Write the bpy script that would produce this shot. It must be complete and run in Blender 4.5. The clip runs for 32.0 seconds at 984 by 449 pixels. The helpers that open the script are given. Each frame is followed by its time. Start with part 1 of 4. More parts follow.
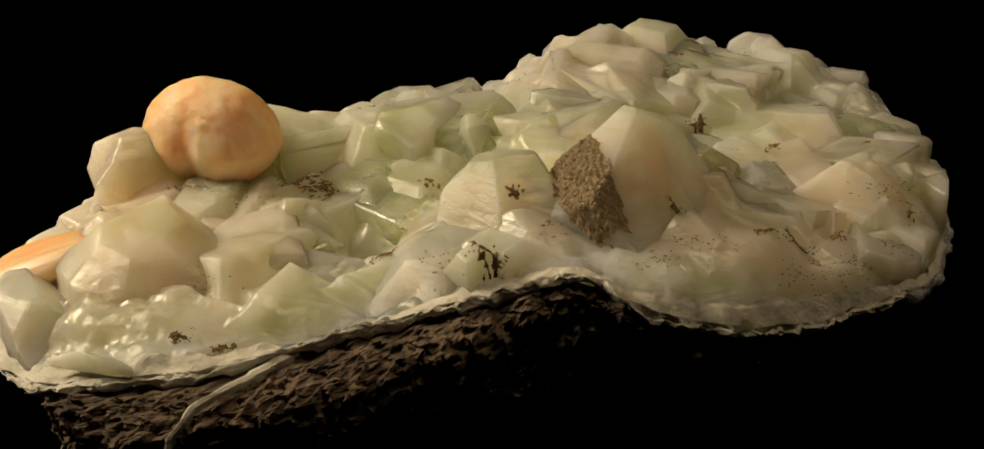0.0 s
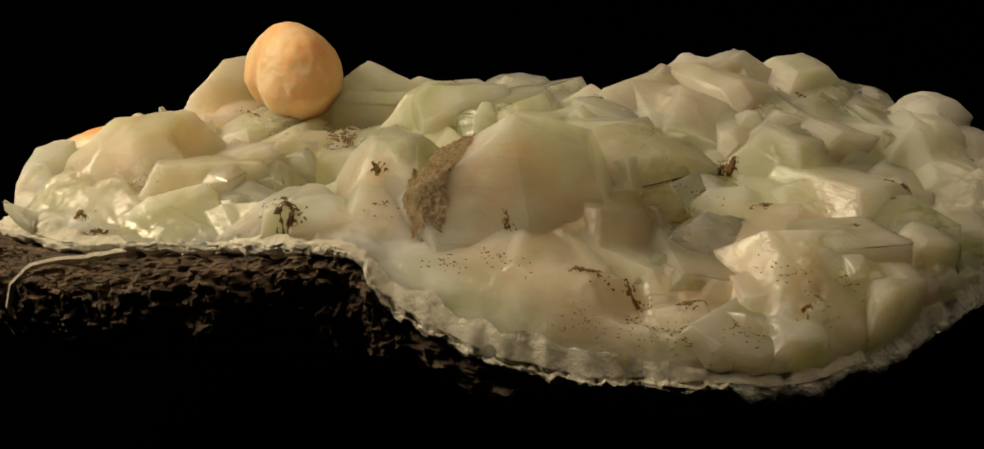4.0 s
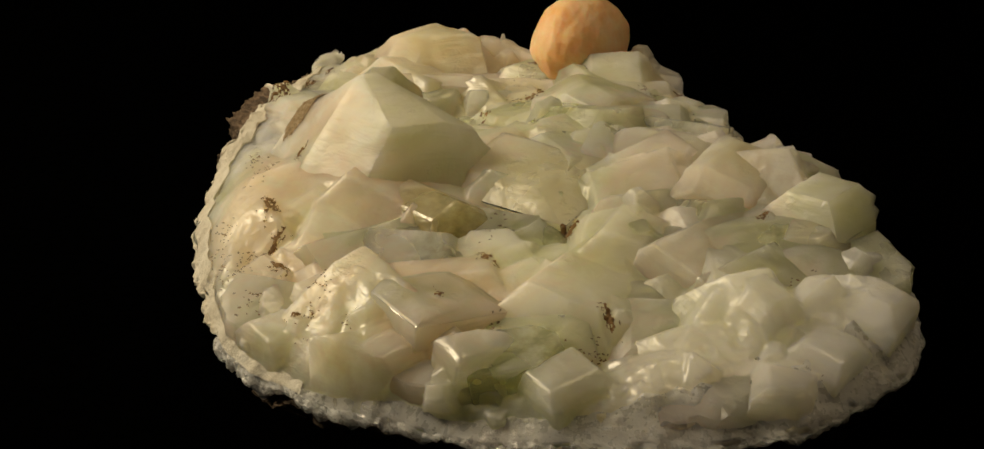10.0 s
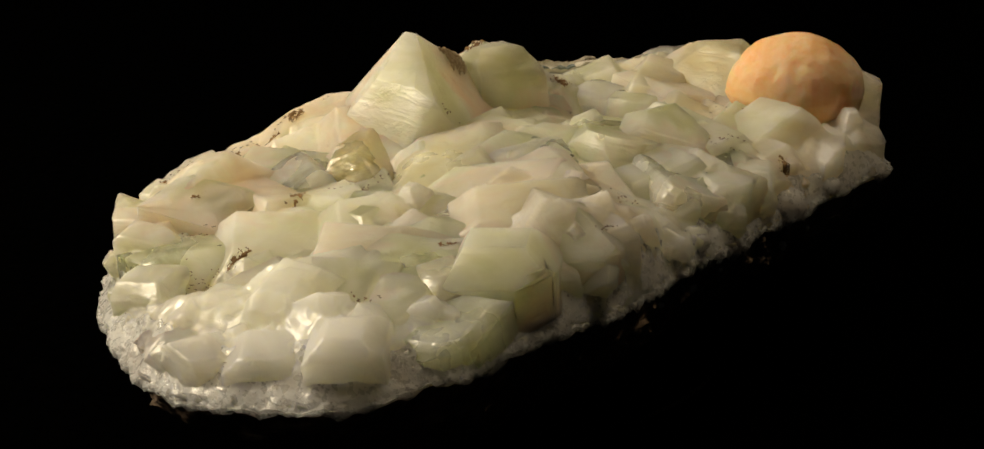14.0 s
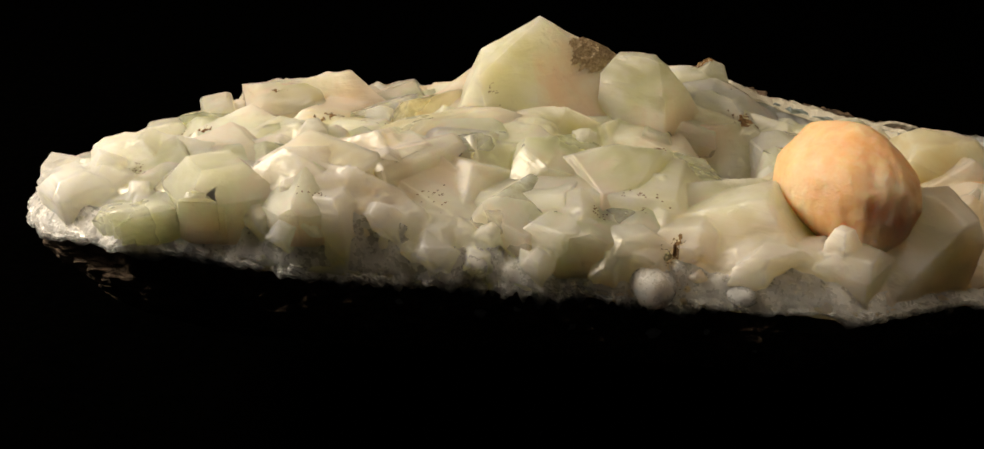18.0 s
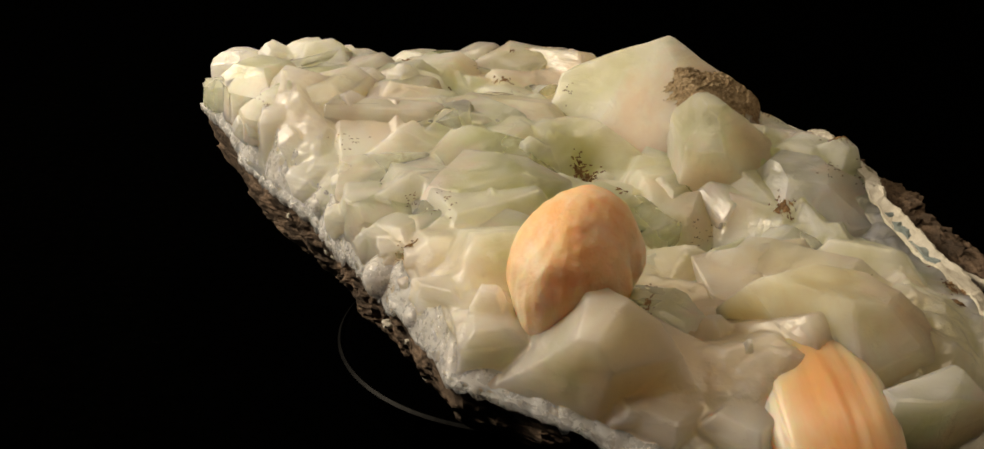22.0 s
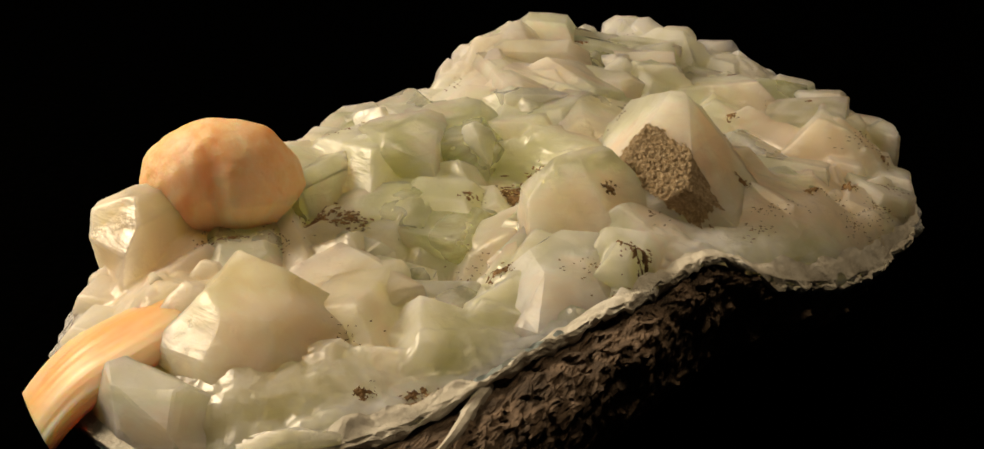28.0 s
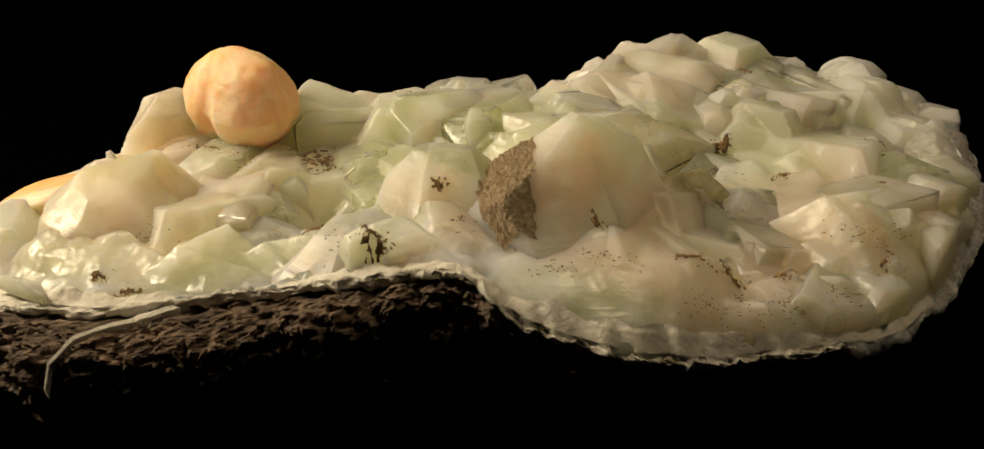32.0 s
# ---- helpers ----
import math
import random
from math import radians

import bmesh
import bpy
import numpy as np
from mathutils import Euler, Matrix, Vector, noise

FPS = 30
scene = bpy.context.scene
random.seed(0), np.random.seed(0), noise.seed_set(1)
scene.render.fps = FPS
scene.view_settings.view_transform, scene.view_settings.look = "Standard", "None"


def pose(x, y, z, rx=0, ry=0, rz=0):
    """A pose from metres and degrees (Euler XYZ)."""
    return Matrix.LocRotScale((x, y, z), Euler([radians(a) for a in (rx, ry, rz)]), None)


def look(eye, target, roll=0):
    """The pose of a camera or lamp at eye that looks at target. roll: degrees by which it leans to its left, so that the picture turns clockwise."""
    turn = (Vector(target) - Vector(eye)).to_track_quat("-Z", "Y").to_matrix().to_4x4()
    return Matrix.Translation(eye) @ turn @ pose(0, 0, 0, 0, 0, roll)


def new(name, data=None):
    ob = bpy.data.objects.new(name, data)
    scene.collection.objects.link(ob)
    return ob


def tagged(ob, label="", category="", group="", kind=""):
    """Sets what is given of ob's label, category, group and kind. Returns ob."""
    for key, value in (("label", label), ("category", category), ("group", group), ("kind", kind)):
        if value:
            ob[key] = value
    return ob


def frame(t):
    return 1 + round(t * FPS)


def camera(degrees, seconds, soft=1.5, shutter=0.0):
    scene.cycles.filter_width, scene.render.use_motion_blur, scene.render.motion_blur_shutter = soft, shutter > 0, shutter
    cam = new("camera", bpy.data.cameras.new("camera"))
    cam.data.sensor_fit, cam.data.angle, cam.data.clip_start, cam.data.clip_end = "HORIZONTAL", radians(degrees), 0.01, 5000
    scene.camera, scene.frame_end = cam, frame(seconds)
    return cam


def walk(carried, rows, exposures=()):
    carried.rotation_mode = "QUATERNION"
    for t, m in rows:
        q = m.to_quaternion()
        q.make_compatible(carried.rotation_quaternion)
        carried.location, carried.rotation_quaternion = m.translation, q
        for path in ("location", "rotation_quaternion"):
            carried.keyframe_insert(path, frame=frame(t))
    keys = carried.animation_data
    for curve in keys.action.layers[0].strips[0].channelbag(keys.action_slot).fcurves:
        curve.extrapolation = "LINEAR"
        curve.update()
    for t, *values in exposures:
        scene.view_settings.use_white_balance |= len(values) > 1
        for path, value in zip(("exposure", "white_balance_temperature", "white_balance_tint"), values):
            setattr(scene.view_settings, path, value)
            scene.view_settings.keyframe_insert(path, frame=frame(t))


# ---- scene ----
from mathutils.bvhtree import BVHTree

cam = camera(40.65, 32.0)
EYE = pose(0.0, -0.28, 0.1194, 66.228, 0.147, 1.812)
walk(cam, [(0.0, EYE), (32.0, EYE)], [(0, -0.31, 6750, 6), (3, -0.36, 6800, 5), (6, -0.38, 6850, 4), (9, -0.44, 6800, 4), (11.5, -0.38, 6650, 5), (14, -0.09, 6300, 6), (17, 0.30, 6050, 9), (20, 0.27, 6000, 10), (23, -0.02, 6250, 10), (26, -0.07, 6600, 10), (29, 0.06, 6650, 9), (31, 0.0, 6600, 7), (32, 0.02, 6550, 7)])
# degrees by which the hand-turned stand has carried the specimen round, second by second
TURN = [(0, 0.0), (1, 9.21), (2, 18.69), (3, 28.33), (4, 37.44), (5, 46.97), (6, 57.03), (7, 68.39), (8, 80.36), (9, 92.93), (10, 105.6), (11, 118.14), (12, 131.4), (13, 145.14), (14, 158.91), (15, 172.64), (16, 186.45), (17, 200.38), (18, 214.02), (19, 227.52), (20, 241.47), (21, 255.36), (22, 268.81), (23, 281.37), (24, 293.63), (25, 305.28), (26, 315.92), (27, 326.61), (28, 337.21), (29, 347.83), (30, 358.45), (31, 368.82), (32, 378.72)]

# ---- light ----
world = bpy.data.worlds.new("dark_room")
scene.world = world
world.use_nodes = True
world.node_tree.nodes["Background"].inputs["Color"].default_value = (0.004, 0.0037, 0.0034, 1)
world.node_tree.nodes["Background"].inputs["Strength"].default_value = 1.0


def area_lamp(name, eye, target, w, h, watts, colour):
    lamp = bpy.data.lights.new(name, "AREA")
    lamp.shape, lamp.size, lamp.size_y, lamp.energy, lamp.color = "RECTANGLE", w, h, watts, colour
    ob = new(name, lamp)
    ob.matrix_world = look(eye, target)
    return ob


# key from the left, inferred from the brighter left sides; source out of view
area_lamp("window_light", (-0.45, 0.05, 0.33), (0, 0, 0.0), 0.18, 0.18, 3.75, (1.0, 0.81, 0.56))
# added fill from above that lifts the dim sides; no such source is known
area_lamp("room_light", (0.24, 0.06, 0.98), (0, 0, 0.0), 0.26, 0.2, 3.05, (1.0, 0.76, 0.47))

# ---- materials ----
MM = 0.001


def material(name):
    m = bpy.data.materials.new(name)
    m.use_nodes = True
    n = m.node_tree.nodes
    return m, n, m.node_tree.links, n["Principled BSDF"]


def mathnode(n, l, op, a, b):
    q = n.new("ShaderNodeMath")
    q.operation = op
    for i, v in enumerate((a, b)):
        if isinstance(v, (int, float)):
            q.inputs[i].default_value = v
        else:
            l.new(v, q.inputs[i])
    return q.outputs[0]


def noise_of(n, l, scale, detail=4.0, rough=0.6, distort=0.0, stretch=None):
    c = n.new("ShaderNodeTexCoord")
    q = n.new("ShaderNodeTexNoise")
    q.inputs["Scale"].default_value, q.inputs["Detail"].default_value = scale, detail
    q.inputs["Roughness"].default_value, q.inputs["Distortion"].default_value = rough, distort
    if stretch:
        mp = n.new("ShaderNodeMapping")
        mp.inputs["Scale"].default_value = stretch
        l.new(c.outputs["Object"], mp.inputs["Vector"])
        l.new(mp.outputs[0], q.inputs["Vector"])
    else:
        l.new(c.outputs["Object"], q.inputs["Vector"])
    return q.outputs["Fac"]


def ramp(n, l, fac, *stops):
    q = n.new("ShaderNodeValToRGB")
    e = q.color_ramp.elements
    while len(e) < len(stops):
        e.new(0.5)
    for el, (p, c) in zip(e, stops):
        el.position, el.color = p, (*c, 1)
    l.new(fac, q.inputs[0])
    return q.outputs[0]


def mix(n, l, fac, a, b, kind="MIX"):
    q = n.new("ShaderNodeMix")
    q.data_type, q.blend_type = "RGBA", kind
    for i, v in ((0, fac), (6, a), (7, b)):
        if isinstance(v, (int, float)):
            q.inputs[i].default_value = v
        elif isinstance(v, tuple):
            q.inputs[i].default_value = (*v, 1)
        else:
            l.new(v, q.inputs[i])
    return q.outputs[2]


def bump(n, l, b, height, strength, distance):
    q = n.new("ShaderNodeBump")
    q.inputs["Strength"].default_value, q.inputs["Distance"].default_value = strength, distance
    l.new(height, q.inputs["Height"])
    l.new(q.outputs[0], b.inputs["Normal"])


def crystal_mat(name, deep, light, rough=0.26, blush=False, clear=1.0):
    """Milky crystal: clear greenish depths crossed by white clouds and veils, with a little rusty dust and fine pits."""
    m, n, l, b = material(name)
    info = n.new("ShaderNodeObjectInfo")
    tint = noise_of(n, l, 22, 3, 0.5, 0.6)
    vary = ramp(n, l, mathnode(n, l, "ADD", mathnode(n, l, "MULTIPLY", info.outputs["Random"], 0.4), mathnode(n, l, "MULTIPLY", mathnode(n, l, "SUBTRACT", tint, 0.34), 1.6)), (0.0, (0.88, 0.95, 0.76)), (0.35, (0.95, 1.0, 0.86)), (0.62, (1.0, 1.0, 0.97)), (1.0, (1.0, 0.88, 0.78)))
    cloud = ramp(n, l, noise_of(n, l, 48, 7, 0.62, 1.0), (0.40, (0, 0, 0)), (0.60, (1, 1, 1)))
    veil = ramp(n, l, noise_of(n, l, 120, 6, 0.68, 0.8, (0.7, 1.0, 1.6)), (0.52, (0, 0, 0)), (0.66, (0.8, 0.8, 0.8)))
    milk = mathnode(n, l, "MAXIMUM", cloud, veil)
    # healed cracks show as thin pale wisps
    wisp = mathnode(n, l, "MULTIPLY", ramp(n, l, noise_of(n, l, 65, 4, 0.55, 1.2, (1.0, 0.6, 1.5)), (0.483, (0, 0, 0)), (0.5, (1, 1, 1)), (0.517, (0, 0, 0))), ramp(n, l, noise_of(n, l, 40, 2, 0.5), (0.45, (0, 0, 0)), (0.6, (0.8,) * 3)))
    milk = mathnode(n, l, "MAXIMUM", milk, wisp)
    c = mix(n, l, milk, deep, light)
    c = mix(n, l, 1.0, c, vary, "MULTIPLY")
    rose = noise_of(n, l, 26, 6, 0.6, 0.5)
    c = mix(n, l, ramp(n, l, rose, (0.49, (0, 0, 0)), (0.62, (0.75, 0.75, 0.75))), c, (0.92, 0.68, 0.53))
    if blush:
        # iron from the stilbite has coloured the crystals round it
        co = n.new("ShaderNodeTexCoord")
        far = n.new("ShaderNodeVectorMath")
        far.operation = "DISTANCE"
        l.new(co.outputs["Object"], far.inputs[0])
        far.inputs[1].default_value = (-0.082, -0.036, 0.010)
        reach = mathnode(n, l, "ADD", far.outputs["Value"], mathnode(n, l, "MULTIPLY", tint, 0.03))
        c = mix(n, l, ramp(n, l, reach, (0.03, (0.75, 0.75, 0.75)), (0.068, (0, 0, 0))), c, (0.92, 0.71, 0.55))
        # the far half of the plate is whiter
        side = n.new("ShaderNodeSeparateXYZ")
        l.new(co.outputs["Object"], side.inputs[0])
        along = mathnode(n, l, "ADD", side.outputs["Y"], mathnode(n, l, "MULTIPLY", tint, 0.04))
        c = mix(n, l, ramp(n, l, mathnode(n, l, "MULTIPLY", along, 10.0), (0.2, (0, 0, 0)), (0.9, (0.6, 0.6, 0.6))), c, (0.94, 0.95, 0.90))
    stain = mathnode(n, l, "MULTIPLY", ramp(n, l, noise_of(n, l, 16, 3, 0.5), (0.58, (0, 0, 0)), (0.70, (1, 1, 1))), ramp(n, l, noise_of(n, l, 150, 4, 0.6), (0.45, (0, 0, 0)), (0.75, (0.45, 0.45, 0.45))))
    c = mix(n, l, stain, c, (0.52, 0.33, 0.19))
    l.new(c, b.inputs["Base Color"])
    b.inputs["Subsurface Weight"].default_value = 1.0
    b.inputs["Subsurface Radius"].default_value = (1.0, 0.95, 0.72)
    b.inputs["Subsurface Scale"].default_value = 0.024
    # cloudy where it is milky, clear between
    l.new(ramp(n, l, milk, (0.0, (0.70 * clear,) * 3), (1.0, (0.32 * clear,) * 3)), b.inputs["Transmission Weight"])
    gloss = mathnode(n, l, "MULTIPLY", info.outputs["Random"], 0.14)
    l.new(mathnode(n, l, "ADD", ramp(n, l, noise_of(n, l, 60, 3, 0.5), (0.38, (rough - 0.08,) * 3), (0.65, (rough + 0.14,) * 3)), gloss), b.inputs["Roughness"])
    b.inputs["IOR"].default_value = 1.53
    steps = noise_of(n, l, 90, 3, 0.5, 0.6, (1.0, 1.0, 5.0))
    chips = ramp(n, l, noise_of(n, l, 170, 5, 0.6), (0.56, (0, 0, 0)), (0.66, (1, 1, 1)))
    fine = mathnode(n, l, "MULTIPLY", noise_of(n, l, 800, 3, 0.6), 0.2)
    bump(n, l, b, mathnode(n, l, "ADD", mathnode(n, l, "ADD", mathnode(n, l, "MULTIPLY", chips, 0.4), fine), steps), 0.25, 0.0016)
    return m


TONE_WORDS = {"green": "greenish translucent crystal", "white": "milky white crystal", "pink": "pale pink crystal", "rose": "rosy translucent crystal", "brown": "smoky brown crystal", "grey": "greyish milky crystal"}
PALE = crystal_mat("pale_crystal", (0.82, 0.82, 0.58), (0.96, 0.94, 0.84), 0.28)
MASSIVE = crystal_mat("massive_crystal", (0.82, 0.80, 0.58), (0.95, 0.93, 0.82), 0.31, True, 0.6)
TONES = {
    "green": crystal_mat("greenish_crystal", (0.83, 0.84, 0.62), (0.94, 0.95, 0.82), 0.28, False, 0.7),
    "white": crystal_mat("white_crystal", (0.90, 0.88, 0.76), (0.98, 0.98, 0.94), 0.2),
    "pink": crystal_mat("pinkish_crystal", (0.92, 0.78, 0.61), (0.97, 0.89, 0.79), 0.3, False, 0.65),
    "dull": crystal_mat("satin_crystal", (0.86, 0.85, 0.68), (0.97, 0.95, 0.86), 0.36, False, 0.55),
    "rose": crystal_mat("rosy_crystal", (0.90, 0.72, 0.53), (0.95, 0.85, 0.72), 0.32, False, 0.6),
    "brown": crystal_mat("smoky_crystal", (0.72, 0.60, 0.41), (0.84, 0.74, 0.56)),
    "grey": crystal_mat("greyish_crystal", (0.80, 0.81, 0.74), (0.94, 0.94, 0.91)),
}


def rind_mat():
    m, n, l, b = material("chalky_rind")
    a = noise_of(n, l, 120, 7, 0.7)
    c = ramp(n, l, a, (0.28, (0.38, 0.34, 0.28)), (0.45, (0.70, 0.66, 0.57)), (0.72, (0.86, 0.84, 0.78)))
    l.new(c, b.inputs["Base Color"])
    b.inputs["Roughness"].default_value = 0.75
    bump(n, l, b, noise_of(n, l, 500, 7, 0.75), 0.8, 0.0012)
    return m


RIND = rind_mat()


def seam_mat():
    m, n, l, b = material("blue_grey_clay")
    c = ramp(n, l, noise_of(n, l, 60, 6, 0.65), (0.3, (0.05, 0.06, 0.06)), (0.5, (0.22, 0.27, 0.28)), (0.72, (0.52, 0.52, 0.49)))
    l.new(c, b.inputs["Base Color"])
    b.inputs["Roughness"].default_value = 0.7
    bump(n, l, b, noise_of(n, l, 420, 6, 0.7), 0.8, 0.001)
    return m


SEAM = seam_mat()


def frost_mat():
    """Sugary quartz: translucent white with a cool tinge and many glinting grains."""
    m, n, l, b = material("frosty_quartz")
    c = ramp(n, l, noise_of(n, l, 70, 6, 0.65, 0.5), (0.32, (0.58, 0.56, 0.56)), (0.5, (0.76, 0.75, 0.77)), (0.7, (0.92, 0.92, 0.94)))
    l.new(c, b.inputs["Base Color"])
    b.inputs["Subsurface Weight"].default_value = 1.0
    b.inputs["Subsurface Radius"].default_value = (1.0, 0.95, 0.9)
    b.inputs["Subsurface Scale"].default_value = 0.008
    b.inputs["Transmission Weight"].default_value = 0.35
    l.new(ramp(n, l, noise_of(n, l, 600, 3, 0.6), (0.40, (0.1,) * 3), (0.58, (0.6,) * 3)), b.inputs["Roughness"])
    bump(n, l, b, mathnode(n, l, "ADD", noise_of(n, l, 420, 4, 0.7), noise_of(n, l, 110, 3, 0.6)), 0.35, 0.0012)
    return m


FROST = frost_mat()


def blade_mat():
    """Stilbite in bundles: cream to orange streaks along the blades."""
    m, n, l, b = material("streaked_stilbite")
    streak = noise_of(n, l, 420, 5, 0.6, 0.3, (0.10, 1.0, 1.0))
    cloud = noise_of(n, l, 70, 4, 0.6, 0.4, (0.5, 1.0, 1.0))
    tone = mathnode(n, l, "ADD", mathnode(n, l, "MULTIPLY", streak, 0.3), mathnode(n, l, "MULTIPLY", cloud, 0.7))
    co = n.new("ShaderNodeTexCoord")
    axis = n.new("ShaderNodeSeparateXYZ")
    l.new(co.outputs["Object"], axis.inputs[0])
    # orange in the heart of the sheaf, cream along its sides and head
    side = mathnode(n, l, "MULTIPLY", mathnode(n, l, "ABSOLUTE", axis.outputs["Y"], 0.0), 34.0)
    head = mathnode(n, l, "MAXIMUM", mathnode(n, l, "MULTIPLY", mathnode(n, l, "SUBTRACT", 0.007, axis.outputs["X"]), 24.0), 0.0)
    tone = mathnode(n, l, "ADD", mathnode(n, l, "ADD", mathnode(n, l, "SUBTRACT", tone, 0.13), side), head)
    c = ramp(n, l, tone, (0.36, (0.85, 0.45, 0.19)), (0.54, (0.89, 0.57, 0.32)), (0.78, (0.92, 0.72, 0.54)))
    l.new(c, b.inputs["Base Color"])
    b.inputs["Roughness"].default_value = 0.42
    b.inputs["Subsurface Weight"].default_value = 1.0
    b.inputs["Subsurface Radius"].default_value = (1.0, 0.6, 0.3)
    b.inputs["Subsurface Scale"].default_value = 0.008
    bump(n, l, b, streak, 0.12, 0.0005)
    return m


def dirt_mat():
    m, n, l, b = material("rusty_dirt")
    c = ramp(n, l, noise_of(n, l, 300, 6, 0.7), (0.3, (0.07, 0.038, 0.015)), (0.5, (0.22, 0.13, 0.055)), (0.72, (0.42, 0.28, 0.14)))
    l.new(c, b.inputs["Base Color"])
    b.inputs["Roughness"].default_value = 0.9
    return m


DIRT = dirt_mat()


def druse_mat():
    m, n, l, b = material("brown_sugary_druse")
    a = noise_of(n, l, 900, 6, 0.8)
    c = ramp(n, l, a, (0.3, (0.25, 0.17, 0.09)), (0.5, (0.54, 0.40, 0.24)), (0.72, (0.80, 0.67, 0.48)))
    l.new(c, b.inputs["Base Color"])
    l.new(ramp(n, l, noise_of(n, l, 1400, 2, 0.5), (0.45, (0.12,) * 3), (0.6, (0.8,) * 3)), b.inputs["Roughness"])
    bump(n, l, b, noise_of(n, l, 1300, 4, 0.8), 1.0, 0.0015)
    return m


DRUSE = druse_mat()


def rock_mat():
    m, n, l, b = material("brown_basalt")
    a = noise_of(n, l, 160, 8, 0.75)
    c = ramp(n, l, a, (0.30, (0.02, 0.014, 0.010)), (0.49, (0.11, 0.075, 0.05)), (0.69, (0.32, 0.225, 0.155)))
    l.new(c, b.inputs["Base Color"])
    b.inputs["Roughness"].default_value = 0.85
    bump(n, l, b, noise_of(n, l, 380, 6, 0.75), 0.9, 0.002)
    return m


ROCK = rock_mat()


def ball_mat():
    m, n, l, b = material("orange_stilbite")
    a = noise_of(n, l, 55, 6, 0.65, 0.5, (1.0, 1.0, 0.5))
    c = ramp(n, l, a, (0.34, (0.87, 0.48, 0.20)), (0.50, (0.91, 0.61, 0.35)), (0.66, (0.93, 0.76, 0.58)))
    l.new(c, b.inputs["Base Color"])
    b.inputs["Roughness"].default_value = 0.46
    b.inputs["Subsurface Weight"].default_value = 0.9
    b.inputs["Subsurface Radius"].default_value = (1.0, 0.6, 0.3)
    b.inputs["Subsurface Scale"].default_value = 0.006
    grain = noise_of(n, l, 330, 6, 0.7)
    c = mix(n, l, ramp(n, l, grain, (0.52, (0, 0, 0)), (0.70, (0.3, 0.3, 0.3))), c, (0.94, 0.80, 0.65))
    l.new(c, b.inputs["Base Color"])
    bump(n, l, b, grain, 0.5, 0.0012)
    return m


STILBITE = ball_mat()
STREAKED = blade_mat()


def cloth_mat():
    m, n, l, b = material("black_velvet")
    l.new(ramp(n, l, noise_of(n, l, 300, 4), (0.3, (0.0002,) * 3), (0.7, (0.0004,) * 3)), b.inputs["Base Color"])
    b.inputs["Roughness"].default_value = 1.0
    b.inputs["Specular IOR Level"].default_value = 0.0
    return m


VELVET = cloth_mat()


def lacquer_mat():
    m, n, l, b = material("black_lacquer")
    l.new(ramp(n, l, noise_of(n, l, 200, 3), (0.3, (0.003,) * 3), (0.7, (0.006,) * 3)), b.inputs["Base Color"])
    b.inputs["Roughness"].default_value = 0.45
    b.inputs["Specular IOR Level"].default_value = 0.05
    return m


LACQUER = lacquer_mat()

# ---- specimen ----
specimen = tagged(new("mineral_specimen"), "pale green crystal cluster on brown basalt with an orange ball", "mineral specimen")


def part(name, bm, mat, parent, label=""):
    me = bpy.data.meshes.new(name)
    bm.to_mesh(me)
    bm.free()
    me.materials.append(mat)
    ob = new(name, me)
    ob.parent = parent
    if label:
        ob["label"] = label
    return ob


# plan of the plate, going round from the front notch
RIM = [(21, -68.9, 7.9), (42.5, -62.7, 2), (54.3, -56.1, 0.5), (78.3, -38, -1.1), (85.7, -25.4, -1.5), (91.2, -12, -1.2), (96.8, 15.6, 0.4), (97.2, 28.5, 1.9), (93, 55.2, 5.1),
       (88.9, 67.3, 6.2), (79.9, 75.7, 7.8), (69.2, 82.9, 8.9), (56.6, 85.1, 9.9), (43.6, 84.1, 10.4), (32.5, 77.3, 10.8), (7.2, 66.1, 8), (-18.9, 47.1, 5.5), (-60.9, 25.2, 3.8),
       (-83.7, 16, 4.6), (-96.6, -6.5, 2.6), (-103.9, -17.7, 0.1), (-107.5, -31.3, -1.6), (-107.5, -45.7, -2.6), (-103.9, -59.8, -2.6), (-96.7, -72, -1.7), (-86.3, -81.3, 0.2), (-73, -86.5, 3.1),
       (-56, -84.5, 5.2), (-23, -75, 10.8), (-7, -72, 13.8), (4.6, -68, 16), (12, -66.5, 15), (15.9, -69.5, 12.9)]


